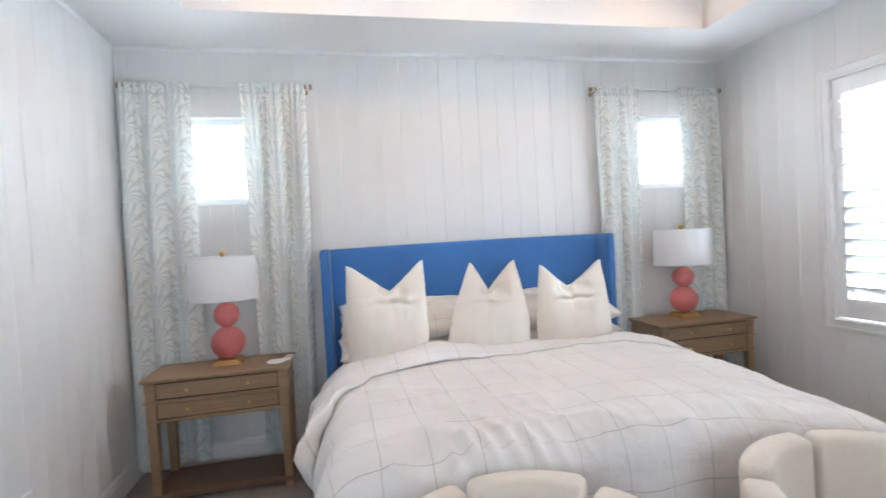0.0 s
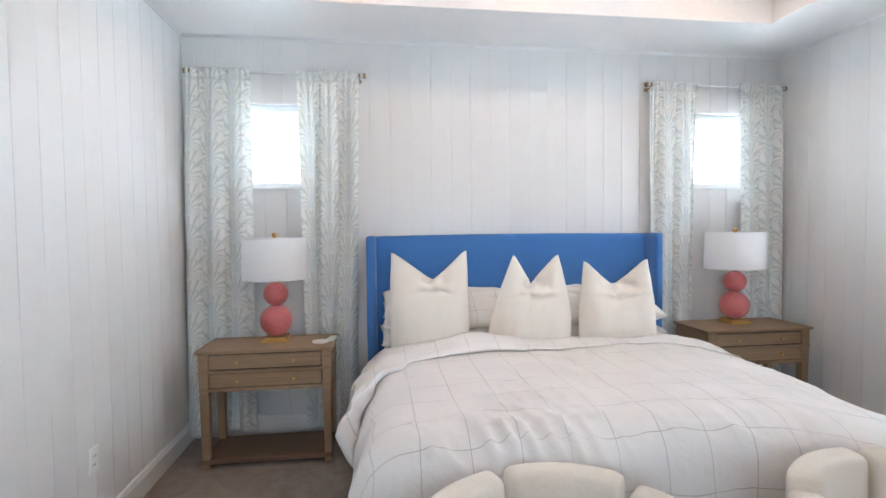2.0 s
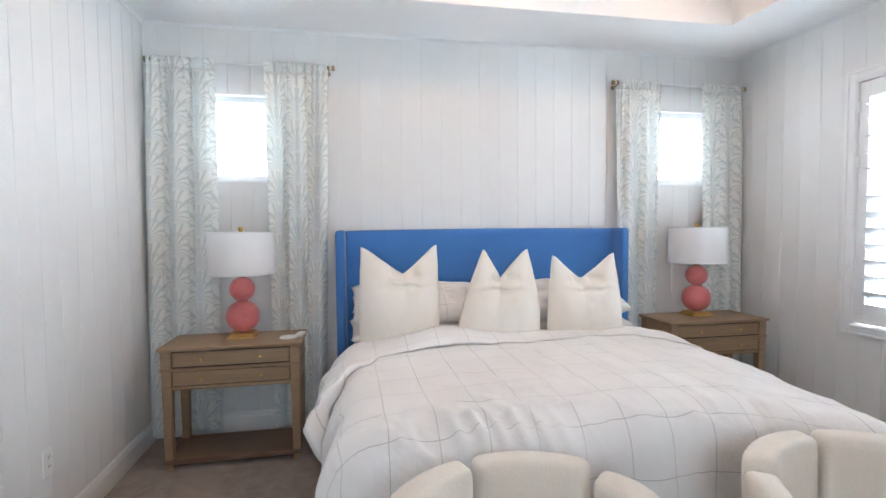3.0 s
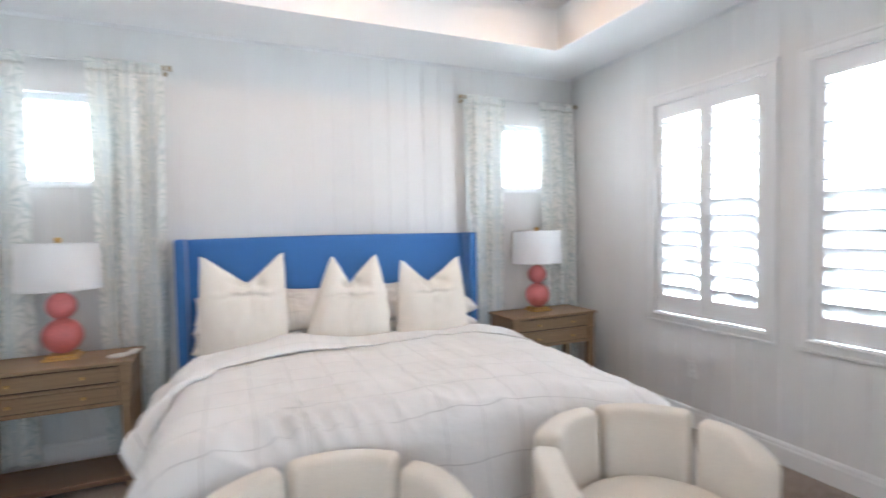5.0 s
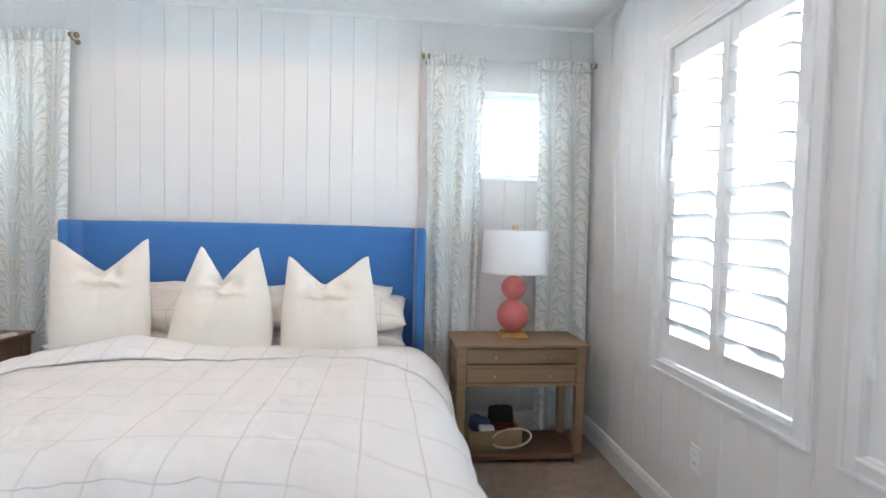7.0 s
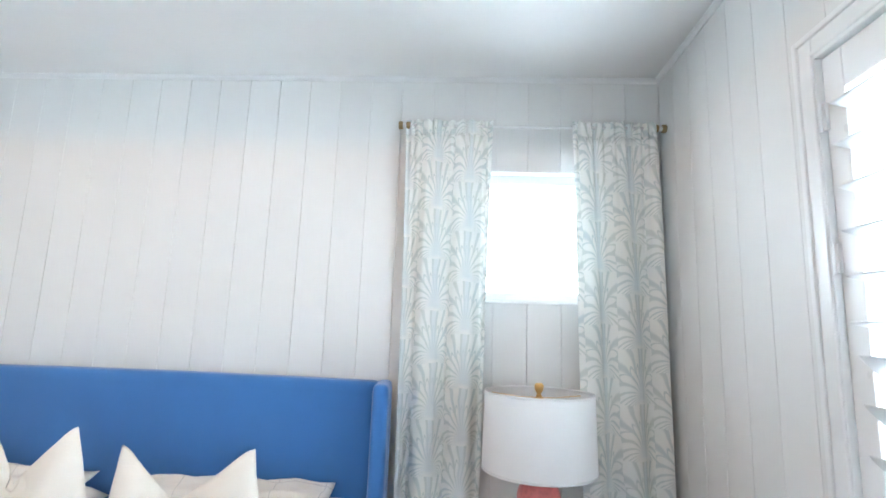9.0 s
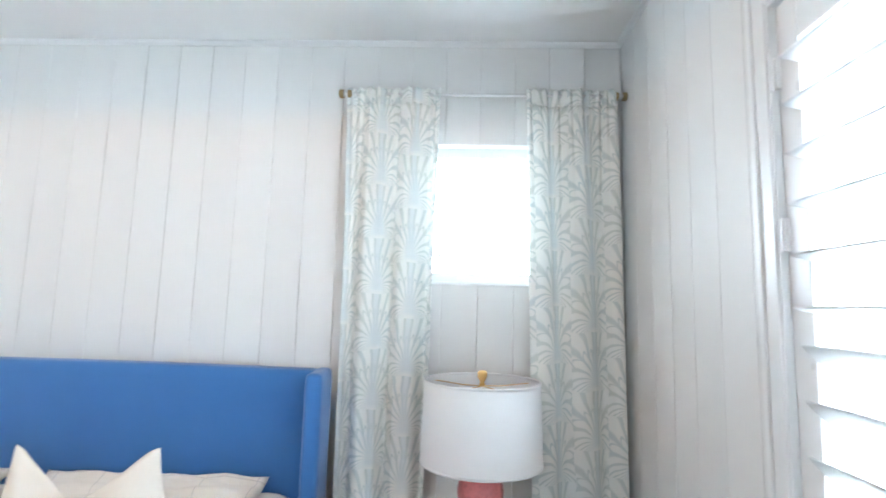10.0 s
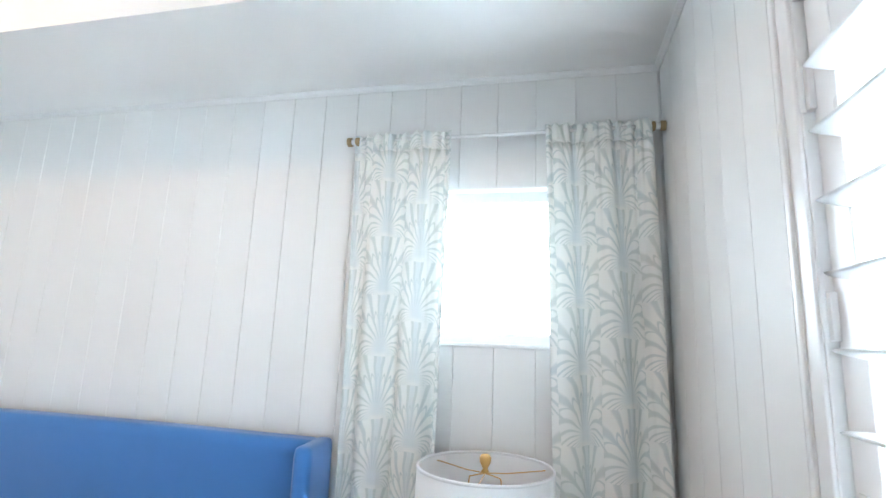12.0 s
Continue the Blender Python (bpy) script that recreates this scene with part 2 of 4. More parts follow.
# ---- mesh helpers ----
def part(name, bm, material, parent=None, label="", smooth=False, at=None):
    me = bpy.data.meshes.new(name)
    bmesh.ops.recalc_face_normals(bm, faces=bm.faces[:])
    bm.to_mesh(me)
    bm.free()
    me.materials.append(material)
    if smooth:
        me.polygons.foreach_set("use_smooth", [True] * len(me.polygons))
    ob = new(name, me)
    ob.parent = parent
    if at is not None:
        ob.matrix_basis = at if isinstance(at, Matrix) else Matrix.Translation(at)
    if label:
        ob["label"] = label
    return ob


def again(ob, parent, m):
    """Another object on the mesh of ob."""
    o = new(ob.name.split(".")[0], ob.data)
    o.parent = parent
    o.matrix_basis = m if isinstance(m, Matrix) else Matrix.Translation(m)
    return o


def thing(name, label, category, at=(0, 0, 0), turn=0, group=""):
    ob = new(name)
    ob.empty_display_size = 0.1
    ob.matrix_basis = pose(*at, 0, 0, turn)
    return tagged(ob, label, category, group)


def setting(ob, label="", category=""):
    return tagged(ob, label, category, kind="structure")


def box(lo, hi, bevel=0.0, seg=2, bm=None):
    bm = bm or bmesh.new()
    c = [(a + b) / 2 for a, b in zip(lo, hi)]
    s = [max(b - a, 1e-4) for a, b in zip(lo, hi)]
    r = bmesh.ops.create_cube(bm, size=1, matrix=Matrix.LocRotScale(c, None, s))
    if bevel:
        edges = list({e for v in r["verts"] for e in v.link_edges})
        bmesh.ops.bevel(bm, geom=edges, offset=bevel, segments=seg, profile=0.5, affect="EDGES")
    return bm


def lathe(profile, seg=40, bm=None, at=(0, 0, 0), capped=True):
    """Turn a profile of (radius, height) round z."""
    bm = bm or bmesh.new()
    rings = []
    for r, z in profile:
        rings.append([bm.verts.new((at[0] + r * math.cos(2 * math.pi * i / seg), at[1] + r * math.sin(2 * math.pi * i / seg), at[2] + z)) for i in range(seg)])
    for a, b in zip(rings, rings[1:]):
        for i in range(seg):
            bm.faces.new((a[i], a[(i + 1) % seg], b[(i + 1) % seg], b[i]))
    capped = capped and profile[0] != profile[-1]
    if capped and profile[0][0] > 1e-4:
        bm.faces.new(rings[0][::-1])
    if capped and profile[-1][0] > 1e-4:
        bm.faces.new(rings[-1])
    bmesh.ops.remove_doubles(bm, verts=bm.verts[:], dist=1e-5)
    return bm


def tube(points, radius, seg=10, bm=None):
    bm = bm or bmesh.new()
    pts = [Vector(p) for p in points]
    rings, side = [], None
    for i, p in enumerate(pts):
        d = (pts[min(i + 1, len(pts) - 1)] - pts[max(i - 1, 0)]).normalized()
        if side is None:
            side = d.orthogonal().normalized()
        side = (side - d * side.dot(d)).normalized()
        up = d.cross(side)
        rings.append([bm.verts.new(p + radius * (math.cos(2 * math.pi * k / seg) * side + math.sin(2 * math.pi * k / seg) * up)) for k in range(seg)])
    for a, b in zip(rings, rings[1:]):
        for k in range(seg):
            bm.faces.new((a[k], a[(k + 1) % seg], b[(k + 1) % seg], b[k]))
    bm.faces.new(rings[0][::-1]), bm.faces.new(rings[-1])
    return bm


def sheet(nu, nv, f, uv=None, bm=None):
    """A surface f(a, b) over the unit square, with UV in metres from uv(a, b)."""
    bm = bm or bmesh.new()
    g = [[bm.verts.new(f(i / nu, j / nv)) for i in range(nu + 1)] for j in range(nv + 1)]
    lay = bm.loops.layers.uv.verify() if uv else None
    for j in range(nv):
        for i in range(nu):
            quad = ((i, j), (i + 1, j), (i + 1, j + 1), (i, j + 1))
            fa = bm.faces.new([g[b][a] for a, b in quad])
            if uv:
                for lp, (a, b) in zip(fa.loops, quad):
                    lp[lay].uv = uv(a / nu, b / nv)
    return bm


def rounded(w, d, h, r, cuts=9):
    """A soft block round the origin with edges of radius r."""
    bm = bmesh.new()
    bmesh.ops.create_cube(bm, size=2)
    bmesh.ops.subdivide_edges(bm, edges=bm.edges[:], cuts=cuts, use_grid_fill=True)
    half = Vector((w / 2, d / 2, h / 2))
    for v in bm.verts:
        p = Vector([math.sin(c * math.pi / 2) * m for c, m in zip(v.co, half)])
        q = Vector([max(-m + r, min(m - r, c)) for c, m in zip(p, half)])
        e = p - q
        if e.length > 1e-6:
            v.co = q + e.normalized() * r
        else:
            v.co = p
    return bm


def thicken(ob, t, offset=-1.0):
    m = ob.modifiers.new("thickness", "SOLIDIFY")
    m.thickness, m.offset = t, offset
    return ob


def wob(p, s, k=0):
    return noise.noise(Vector(p) * s + Vector((k * 7.3, k * 3.1, k * 5.7)))


# ---- the room ----
setting(part("floor", box((LEFT - 0.15, REAR - 0.15, -0.12), (RIGHT + 0.15, BACK + 0.15, 0)), CARPET), "taupe cut-pile carpet, lightly trodden", "floor")


def ceiling():
    bm = bmesh.new()
    tx0, tx1, ty0, ty1 = LEFT + 0.575, RIGHT - 0.575, REAR + 0.575, BACK - 0.58
    x0, x1, y0, y1 = LEFT - 0.15, RIGHT + 0.15, REAR - 0.15, BACK + 0.15
    for lo, hi in (((x0, ty1), (x1, y1)), ((x0, y0), (x1, ty0)), ((x0, ty0), (tx0, ty1)), ((tx1, ty0), (x1, ty1))):
        box((*lo, CEIL), (*hi, TRAY + 0.1), bm=bm)
    box((tx0, ty0, TRAY), (tx1, ty1, TRAY + 0.1), bm=bm)
    return bm


setting(part("ceiling", ceiling(), CEILING), "white tray ceiling with a wide flat border", "ceiling")


def holes_of(a0, a1, b0, b1, holes):
    """Split the rectangle a0..a1 by b0..b1 round the holes."""
    cells = [(a0, a1, b0, b1)]
    for h0, h1, g0, g1 in holes:
        out = []
        for p0, p1, q0, q1 in cells:
            if h1 <= p0 or h0 >= p1 or g1 <= q0 or g0 >= q1:
                out.append((p0, p1, q0, q1))
                continue
            if g0 > q0:
                out.append((p0, p1, q0, g0))
            if g1 < q1:
                out.append((p0, p1, g1, q1))
            m0, m1 = max(q0, g0), min(q1, g1)
            if h0 > p0:
                out.append((p0, h0, m0, m1))
            if h1 < p1:
                out.append((h1, p1, m0, m1))
        cells = out
    return cells


BED_WINDOWS = [-0.615, 2.63]
SIDE_WINDOWS = [2.010, 0.943]
bed_holes = [(c - 0.30, c + 0.30, 1.71, 2.30) for c in BED_WINDOWS]
side_holes = [(c - 0.418, c + 0.418, 0.755, 2.285) for c in SIDE_WINDOWS]


def wall(name, axis, at, out, a0, a1, holes, label):
    """A slab behind the boards; axis is the one it runs along, out the way to the outside."""
    bm = bmesh.new()
    d0, d1 = sorted((at + out * 0.012, at + out * 0.16))
    for p0, p1, q0, q1 in holes_of(a0, a1, 0, CEIL, holes):
        if axis == "x":
            box((p0, d0, q0), (p1, d1, q1), bm=bm)
        else:
            box((d0, p0, q0), (d1, p1, q1), bm=bm)
    return setting(part(name, bm, WALL), label, "wall")


wall_back = wall("wall_back", "x", BACK, 1, LEFT - 0.16, RIGHT + 0.16, bed_holes, "white painted board wall behind the bed")
wall_right = wall("wall_right", "y", RIGHT, 1, REAR - 0.012, BACK + 0.012, side_holes, "white painted board wall with two shuttered windows")
# opening added in the unseen end wall to let the fill light in
fill_hole = [(-0.7, 1.1, 0.95, 2.25)]
wall_left = wall("wall_left", "y", LEFT, -1, REAR - 0.012, BACK + 0.012, [], "white painted vertical board wall")
wall("wall_rear", "x", REAR, -1, LEFT - 0.16, RIGHT + 0.16, fill_hole, "plain white painted wall with a wide window")

# trim
base = [(0, 0), (0.016, 0), (0.016, 0.10), (0.012, 0.112), (0.012, 0.122), (0.006, 0.135), (0, 0.135)]
crown = [(0, 0), (0.005, 0), (0.007, 0.005), (0.011, 0.011), (0.017, 0.015), (0.018, 0.018), (0, 0.018)]


def moulding(profile, z, axis, at, into, a0, a1):
    bm = bmesh.new()
    ends = []
    for a in (a0, a1):
        ends.append([bm.verts.new((a, at + into * d, z + h) if axis == "x" else (at + into * d, a, z + h)) for d, h in profile])
    k = len(profile)
    for i in range(k):
        bm.faces.new((ends[0][i], ends[0][(i + 1) % k], ends[1][(i + 1) % k], ends[1][i]))
    bm.faces.new(ends[0]), bm.faces.new(ends[1][::-1])
    return bm


for prof, z, name, label in ((base, 0.0, "baseboard", "white painted baseboard with a moulded top"), (crown, CEIL - 0.018, "trim", "small white crown moulding under the ceiling")):
    for axis, at, into, a0, a1 in (("x", BACK, -1, LEFT, RIGHT), ("y", RIGHT, -1, REAR, BACK), ("y", LEFT, 1, REAR, BACK), ("x", REAR, 1, LEFT, RIGHT)):
        setting(part(name, moulding(prof, z, axis, at, into, a0, a1), TRIM), label, name)


# ---- windows ----
def bed_window(name, c):
    w = setting(new(name), "small white vinyl window, blown bright by daylight", "window")
    w.location = (c, BACK, 0)
    z0, z1, hw = 1.71, 2.30, 0.30
    fr = bmesh.new()
    for lo, hi in (((-hw, 0.05, z0), (-hw + 0.045, 0.13, z1)), ((hw - 0.045, 0.05, z0), (hw, 0.13, z1)),
                   ((-hw + 0.045, 0.05, z0), (hw - 0.045, 0.13, z0 + 0.05)), ((-hw + 0.045, 0.05, z1 - 0.05), (hw - 0.045, 0.13, z1))):
        box(lo, hi, 0.004, bm=fr)
    part("window_frame", fr, VINYL, w)
    part("mullion", box((-0.004, 0.079, 1.8405), (0.004, 0.086, z1 - 0.05), 0.002), VINYL, w)
    part("meeting_rail", box((-hw + 0.045, 0.076, 1.831), (hw - 0.045, 0.0865, 1.840), 0.002), VINYL, w)
    p = part("pane", box((-hw + 0.045, 0.088, z0 + 0.05), (hw - 0.045, 0.092, z1 - 0.05)), GLASS, w)
    p.visible_shadow = False
    # painted lining of the opening
    jb = bmesh.new()
    box((-hw - 0.001, 0.0, z0 - 0.001), (-hw + 0.008, 0.05, z1), bm=jb)
    box((hw - 0.008, 0.0, z0), (hw + 0.001, 0.05, z1), bm=jb)
    box((-hw + 0.008, 0.0, z1 - 0.008), (hw - 0.008, 0.05, z1), bm=jb)
    part("lining", jb, TRIM, w)
    part("window_sill", box((-hw + 0.008, -0.004, z0 - 0.002), (hw - 0.008, 0.05, z0 + 0.012), 0.002), TRIM, w)


for i, c in enumerate(BED_WINDOWS):
    bed_window(f"window_{i + 1}", c)


def added_window(name):
    """An added wide window, out of view, for fill light in the wall across from the bed."""
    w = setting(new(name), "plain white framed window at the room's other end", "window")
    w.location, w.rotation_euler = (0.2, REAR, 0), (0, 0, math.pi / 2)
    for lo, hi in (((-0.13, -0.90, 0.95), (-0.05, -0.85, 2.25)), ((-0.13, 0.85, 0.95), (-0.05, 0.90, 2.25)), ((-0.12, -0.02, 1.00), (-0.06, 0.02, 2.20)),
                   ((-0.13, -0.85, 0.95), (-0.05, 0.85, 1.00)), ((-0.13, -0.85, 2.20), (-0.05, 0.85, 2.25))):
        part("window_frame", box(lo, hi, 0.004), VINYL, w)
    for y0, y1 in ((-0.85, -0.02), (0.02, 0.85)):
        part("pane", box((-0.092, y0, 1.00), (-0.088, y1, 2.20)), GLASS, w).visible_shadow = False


added_window("window_5")


def casing_ring(w, z0, z1, hw):
    """Moulded casing round the opening: flat board, raised back band, small inner bead."""
    wide = 0.062
    for s in (-1, 1):
        a, b = sorted((s * hw, s * (hw + wide)))
        bm = box((-0.011, a, z0 - wide), (0.0, b, z1 + wide), 0.003)
        e0, e1 = sorted((s * (hw + wide - 0.016), s * (hw + wide + 0.002)))
        box((-0.017, e0, z0 - wide - 0.002), (0.0, e1, z1 + wide + 0.002), 0.004, bm=bm)
        i0, i1 = sorted((s * (hw - 0.001), s * (hw + 0.010)))
        box((-0.015, i0, z0 - 0.010), (-0.004, i1, z1 + 0.010), 0.003, bm=bm)
        part("casing", bm, TRIM, w)
    for zi, zo, sg in ((z0, z0 - wide, -1), (z1, z1 + wide, 1)):
        lo, hi = sorted((zi, zo))
        bm = box((-0.0105, -hw, lo), (0.0, hw, hi), 0.003)
        b0, b1 = sorted((zo - sg * 0.016, zo + sg * 0.002))
        box((-0.0165, -hw - wide + 0.012, b0), (0.0, hw + wide - 0.012, b1), 0.004, bm=bm)
        c0, c1 = sorted((zi - sg * 0.001, zi + sg * 0.010))
        box((-0.0145, -hw, c0), (-0.004, hw, c1), 0.003, bm=bm)
        part("casing", bm, TRIM, w)
    part("window_sill", box((-0.022, -hw - 0.004, z0 - 0.014), (-0.002, hw + 0.004, z0 - 0.001), 0.004), TRIM, w)


LOUVER = 0.112


def slat_mesh(length):
    """A louvre blade: a flat oval in section, a little crowned."""
    bm = bmesh.new()
    k, ends = 16, []
    for e in (-length / 2, length / 2):
        ends.append([bm.verts.new((LOUVER / 2 * math.cos(2 * math.pi * i / k), e, 0.0062 * math.sin(2 * math.pi * i / k))) for i in range(k)])
    for i in range(k):
        bm.faces.new((ends[0][i], ends[0][(i + 1) % k], ends[1][(i + 1) % k], ends[1][i]))
    bm.faces.new(ends[0]), bm.faces.new(ends[1][::-1])
    return bm


def shutter_window(name, c):
    w = setting(new(name), "white plantation shutters, lower slats tilted up, upper slats level", "window")
    w.location = (RIGHT, c, 0)
    z0, z1, hw, stile = 0.755, 2.285, 0.418, 0.062
    casing_ring(w, z0, z1, hw)
    fr = bmesh.new()
    for lo, hi in (((-0.010, -hw, z0), (0.05, -hw + 0.006, z1)), ((-0.010, hw - 0.006, z0), (0.05, hw, z1)),
                   ((-0.010, -hw + 0.006, z1 - 0.012), (0.05, hw - 0.006, z1)), ((-0.006, -hw + 0.006, z0), (0.05, hw - 0.006, z0 + 0.006))):
        box(lo, hi, 0.002, bm=fr)
    part("window_frame", fr, TRIM, w)
    # sash and glass outside the shutters
    sash = bmesh.new()
    for lo, hi in (((0.09, -hw, z0), (0.14, -hw + 0.02, z1)), ((0.09, hw - 0.02, z0), (0.14, hw, z1)),
                   ((0.09, -hw + 0.02, z0), (0.14, hw - 0.02, z0 + 0.02)), ((0.09, -hw + 0.02, z1 - 0.05), (0.14, hw - 0.02, z1))):
        box(lo, hi, 0.003, bm=sash)
    part("sash", sash, VINYL, w)
    p = part("pane", box((0.112, -hw + 0.02, z0 + 0.02), (0.116, hw - 0.02, z1 - 0.05)), GLASS, w)
    p.visible_shadow = False
    slat, count, low = None, 13, 7
    part("astragal", box((0.0345, -0.014, z0 + 0.014), (0.040, 0.014, z1 - 0.018), 0.002), SHUTTER, w)
    bottom, top = z0 + 0.012, z1 - 0.016
    lo, hi = z0 + 0.135, 2.170
    pitch = (hi - lo) / count
    for s in (-1, 1):
        y0, y1 = sorted((s * 0.0008, s * (hw - 0.010)))
        inner = 0.050
        a0, a1 = (y0 + stile, y1 - inner) if s < 0 else (y0 + inner, y1 - stile)
        panel = part("shutter_panel", box((0.004, y0, bottom), (0.034, a0, top), 0.003), SHUTTER, w)
        part("stile", box((0.004, a1, bottom), (0.034, y1, top), 0.003), SHUTTER, panel)
        part("rail", box((0.005, a0, bottom), (0.033, a1, lo), 0.002), SHUTTER, panel)
        part("rail", box((0.005, a0, hi), (0.033, a1, top), 0.002), SHUTTER, panel)
        for hz in (1.02, 1.78, 2.12):
            hy = s * (hw - 0.008)
            bm = box((-0.006, hy - 0.013, hz - 0.034), (0.004, hy + 0.003, hz + 0.034), 0.0015)
            part("hinge", tube([(-0.009, hy, hz - 0.036), (-0.009, hy, hz + 0.036)], 0.0045, 8, bm), SHUTTER, panel)
        for i in range(count):
            tilt = (40 if i < low else 6) + random.uniform(-0.8, 0.8)
            m = pose(0.019, (a0 + a1) / 2, lo + pitch * (i + 0.5), 0, tilt, 0)
            if slat is None:
                slat = part("slat", slat_mesh(a1 - a0 - 0.004), SHUTTER, panel, smooth=True)
                slat.matrix_basis = m
            else:
                again(slat, panel, m)


for i, c in enumerate(SIDE_WINDOWS):
    shutter_window(f"window_{i + 3}", c)


# bright hazy distance outside the glass
HAZE = glow("bright_haze", (0.945, 0.975, 1.0), 11.0)
SOFT_HAZE = glow("soft_bright_haze", (0.945, 0.975, 1.0), 6.0)
setting(part("backdrop", box((5.2, -6, -4), (5.25, 9, 5)), HAZE), "plain bright daylight haze outside the side windows", "backdrop")
setting(part("backdrop", box((-5, 5.6, -3), (5.1, 5.65, 5.5)), SOFT_HAZE), "plain bright daylight haze outside the bed windows", "backdrop")


# ---- fixtures ----
def outlet(at, turn):
    o = thing("wall_outlet", "white plastic double wall outlet", "outlet", at, turn, "wall outlets")
    part("cover_plate", box((-0.036, -0.006, -0.058), (0.036, 0, 0.058), 0.003), PLATE, o)
    for z in (-0.02, 0.02):
        s = part("socket", box((-0.016, -0.0085, z - 0.014), (0.016, -0.005, z + 0.014), 0.003), PLATE, o)
        for x in (-0.006, 0.006):
            part("slot", box((x - 0.001, -0.0093, z - 0.005), (x + 0.001, -0.0083, z + 0.006)), SLOT, s)


outlet((RIGHT, 2.10, 0.40), -90)
outlet((LEFT, 2.215, 0.40), 90)


for x, y in DOWNLIGHTS:
    d = thing("recessed_light", "small round white recessed ceiling light, lit warm", "ceiling light", (x, y, TRAY), 0, "recessed lights in the tray")
    part("trim_ring", lathe([(0.062, -0.004), (0.085, -0.006), (0.088, 0.0), (0.062, 0.0), (0.062, -0.004)], 32), TRIM, d, smooth=True)
    part("lens", lathe([(0.0, -0.001), (0.06, -0.001), (0.06, 0.0), (0.0, 0.0)], 32), LENS, d)


# ---- curtains ----
ROD_Y, ROD_Z = 3.325, 2.476


def curtain_rod(x0, x1):
    r = thing("curtain_rod", "thin white curtain rod with brass end caps", "curtain rod", (0, ROD_Y, ROD_Z), 0, "curtain rods")
    part("rod", tube([(x0 + 0.02, 0, 0), (x1 - 0.02, 0, 0)], 0.0065, 14), ROD, r, smooth=True)
    for x, s in ((x0, -1), (x1, 1)):
        for a, b, rad in ((0.000, 0.018, 0.0175), (0.034, 0.052, 0.0165)):
            bm = lathe([(0, 0), (rad * 0.9, 0), (rad, 0.002), (rad, b - a - 0.002), (rad * 0.9, b - a), (0, b - a)], 24)
            part("end_cap", bm, OLD_BRASS, r, at=Matrix.Translation((x - s * a, 0, 0)) @ pose(0, 0, 0, 0, -90 * s, 0))
        part("neck", tube([(x - s * 0.017, 0, 0), (x - s * 0.036, 0, 0)], 0.012, 14), ROD, r, smooth=True)
        bx = x - s * 0.045
        bm = tube([(bx, 0.0, -0.012), (bx, 0.02, -0.018), (bx, BACK - ROD_Y, -0.018)], 0.005, 10)
        part("bracket", lathe([(0, 0), (0.016, 0), (0.016, 0.005), (0, 0.005)], 20, None), OLD_BRASS, r, at=Matrix.Translation((bx, BACK - ROD_Y, -0.018)) @ pose(0, 0, 0, 90))
        part("bracket_arm", bm, OLD_BRASS, r, smooth=True)
    return r


curtain_rod(-1.200, -0.018)
curtain_rod(2.036, 3.197)


def curtain(t0, t1, b0, b1, z0, seed, folds):
    """A gathered panel from its top edge t0..t1 to its hem b0..b1."""
    c = thing("curtain", "pale sage and white frond-patterned curtain panel gathered on a rod", "curtain", (0, ROD_Y, 0), 0, "curtain panels by the bed")
    full = (t1 - t0) * 1.45
    top = ROD_Z + 0.022
    rnd = random.Random(seed)
    ph = [rnd.uniform(0, 6.28) for _ in range(6)]

    def f(a, b):
        z = top + (z0 - top) * b
        x = t0 + (t1 - t0) * a + ((b0 - t0) * (1 - a) + (b1 - t1) * a) * min(1, b * 1.15) ** 0.8
        depth = 0.008 + 0.016 * min(1, b * 5)
        fold = math.sin(2 * math.pi * folds * (a + 0.03 * math.sin(3 * b + ph[0])) + ph[1])
        fold = math.copysign(abs(fold) ** 0.75, fold)
        small = 0.35 * math.sin(2 * math.pi * folds * 2.3 * a + ph[2] + 1.5 * b) * (0.6 + 0.4 * math.sin(4 * b + ph[3]))
        gather = math.exp(-((b * (top - z0) - 0.03) / 0.035) ** 2)
        tight = 0.008 * math.sin(2 * math.pi * 9.3 * a + ph[4] + 1.8 * math.sin(7 * a)) + 0.004 * math.sin(2 * math.pi * 15.1 * a + ph[3])
        y = depth * (fold + small) * (1 - 0.25 * gather) + tight * math.exp(-b * 9) - 0.004 * gather - 0.006
        y += 0.012 * math.sin(2.2 * b + 3 * a + ph[5]) * b
        x += 0.008 * math.cos(2 * math.pi * folds * a + ph[1]) * min(1, b * 3)
        if b == 0:
            z += 0.004 * math.sin(2 * math.pi * 9.3 * a + ph[4])
        return (x, min(max(y, -0.058), 0.055), z + (0.012 * math.sin(5 * a + ph[3]) if b > 0.97 else 0))

    for name, b0_, b1_, rows in (("header", 0.0, 0.028, 6), ("cloth", 0.028, 1.0, 90)):
        ob = part(name, sheet(170, rows, lambda a, b: f(a, b0_ + (b1_ - b0_) * b), lambda a, b: (seed * 0.37 + a * full, (1 - b0_ - (b1_ - b0_) * b) * (top - z0))), CURTAIN, c, smooth=True)
        thicken(ob, 0.0025, 0)
    return c


curtain(-1.180, -0.780, -1.222, -0.795, 0.05, 3, 2.6)
curtain(-0.475, -0.060, -0.455, -0.115, 0.03, 5, 2.3)
curtain(2.068, 2.452, 2.085, 2.425, 0.04, 8, 2.4)
curtain(2.795, 3.148, 2.845, 3.180, 0.04, 11, 2.2)


# ---- nightstands ----
TOP = 0.715


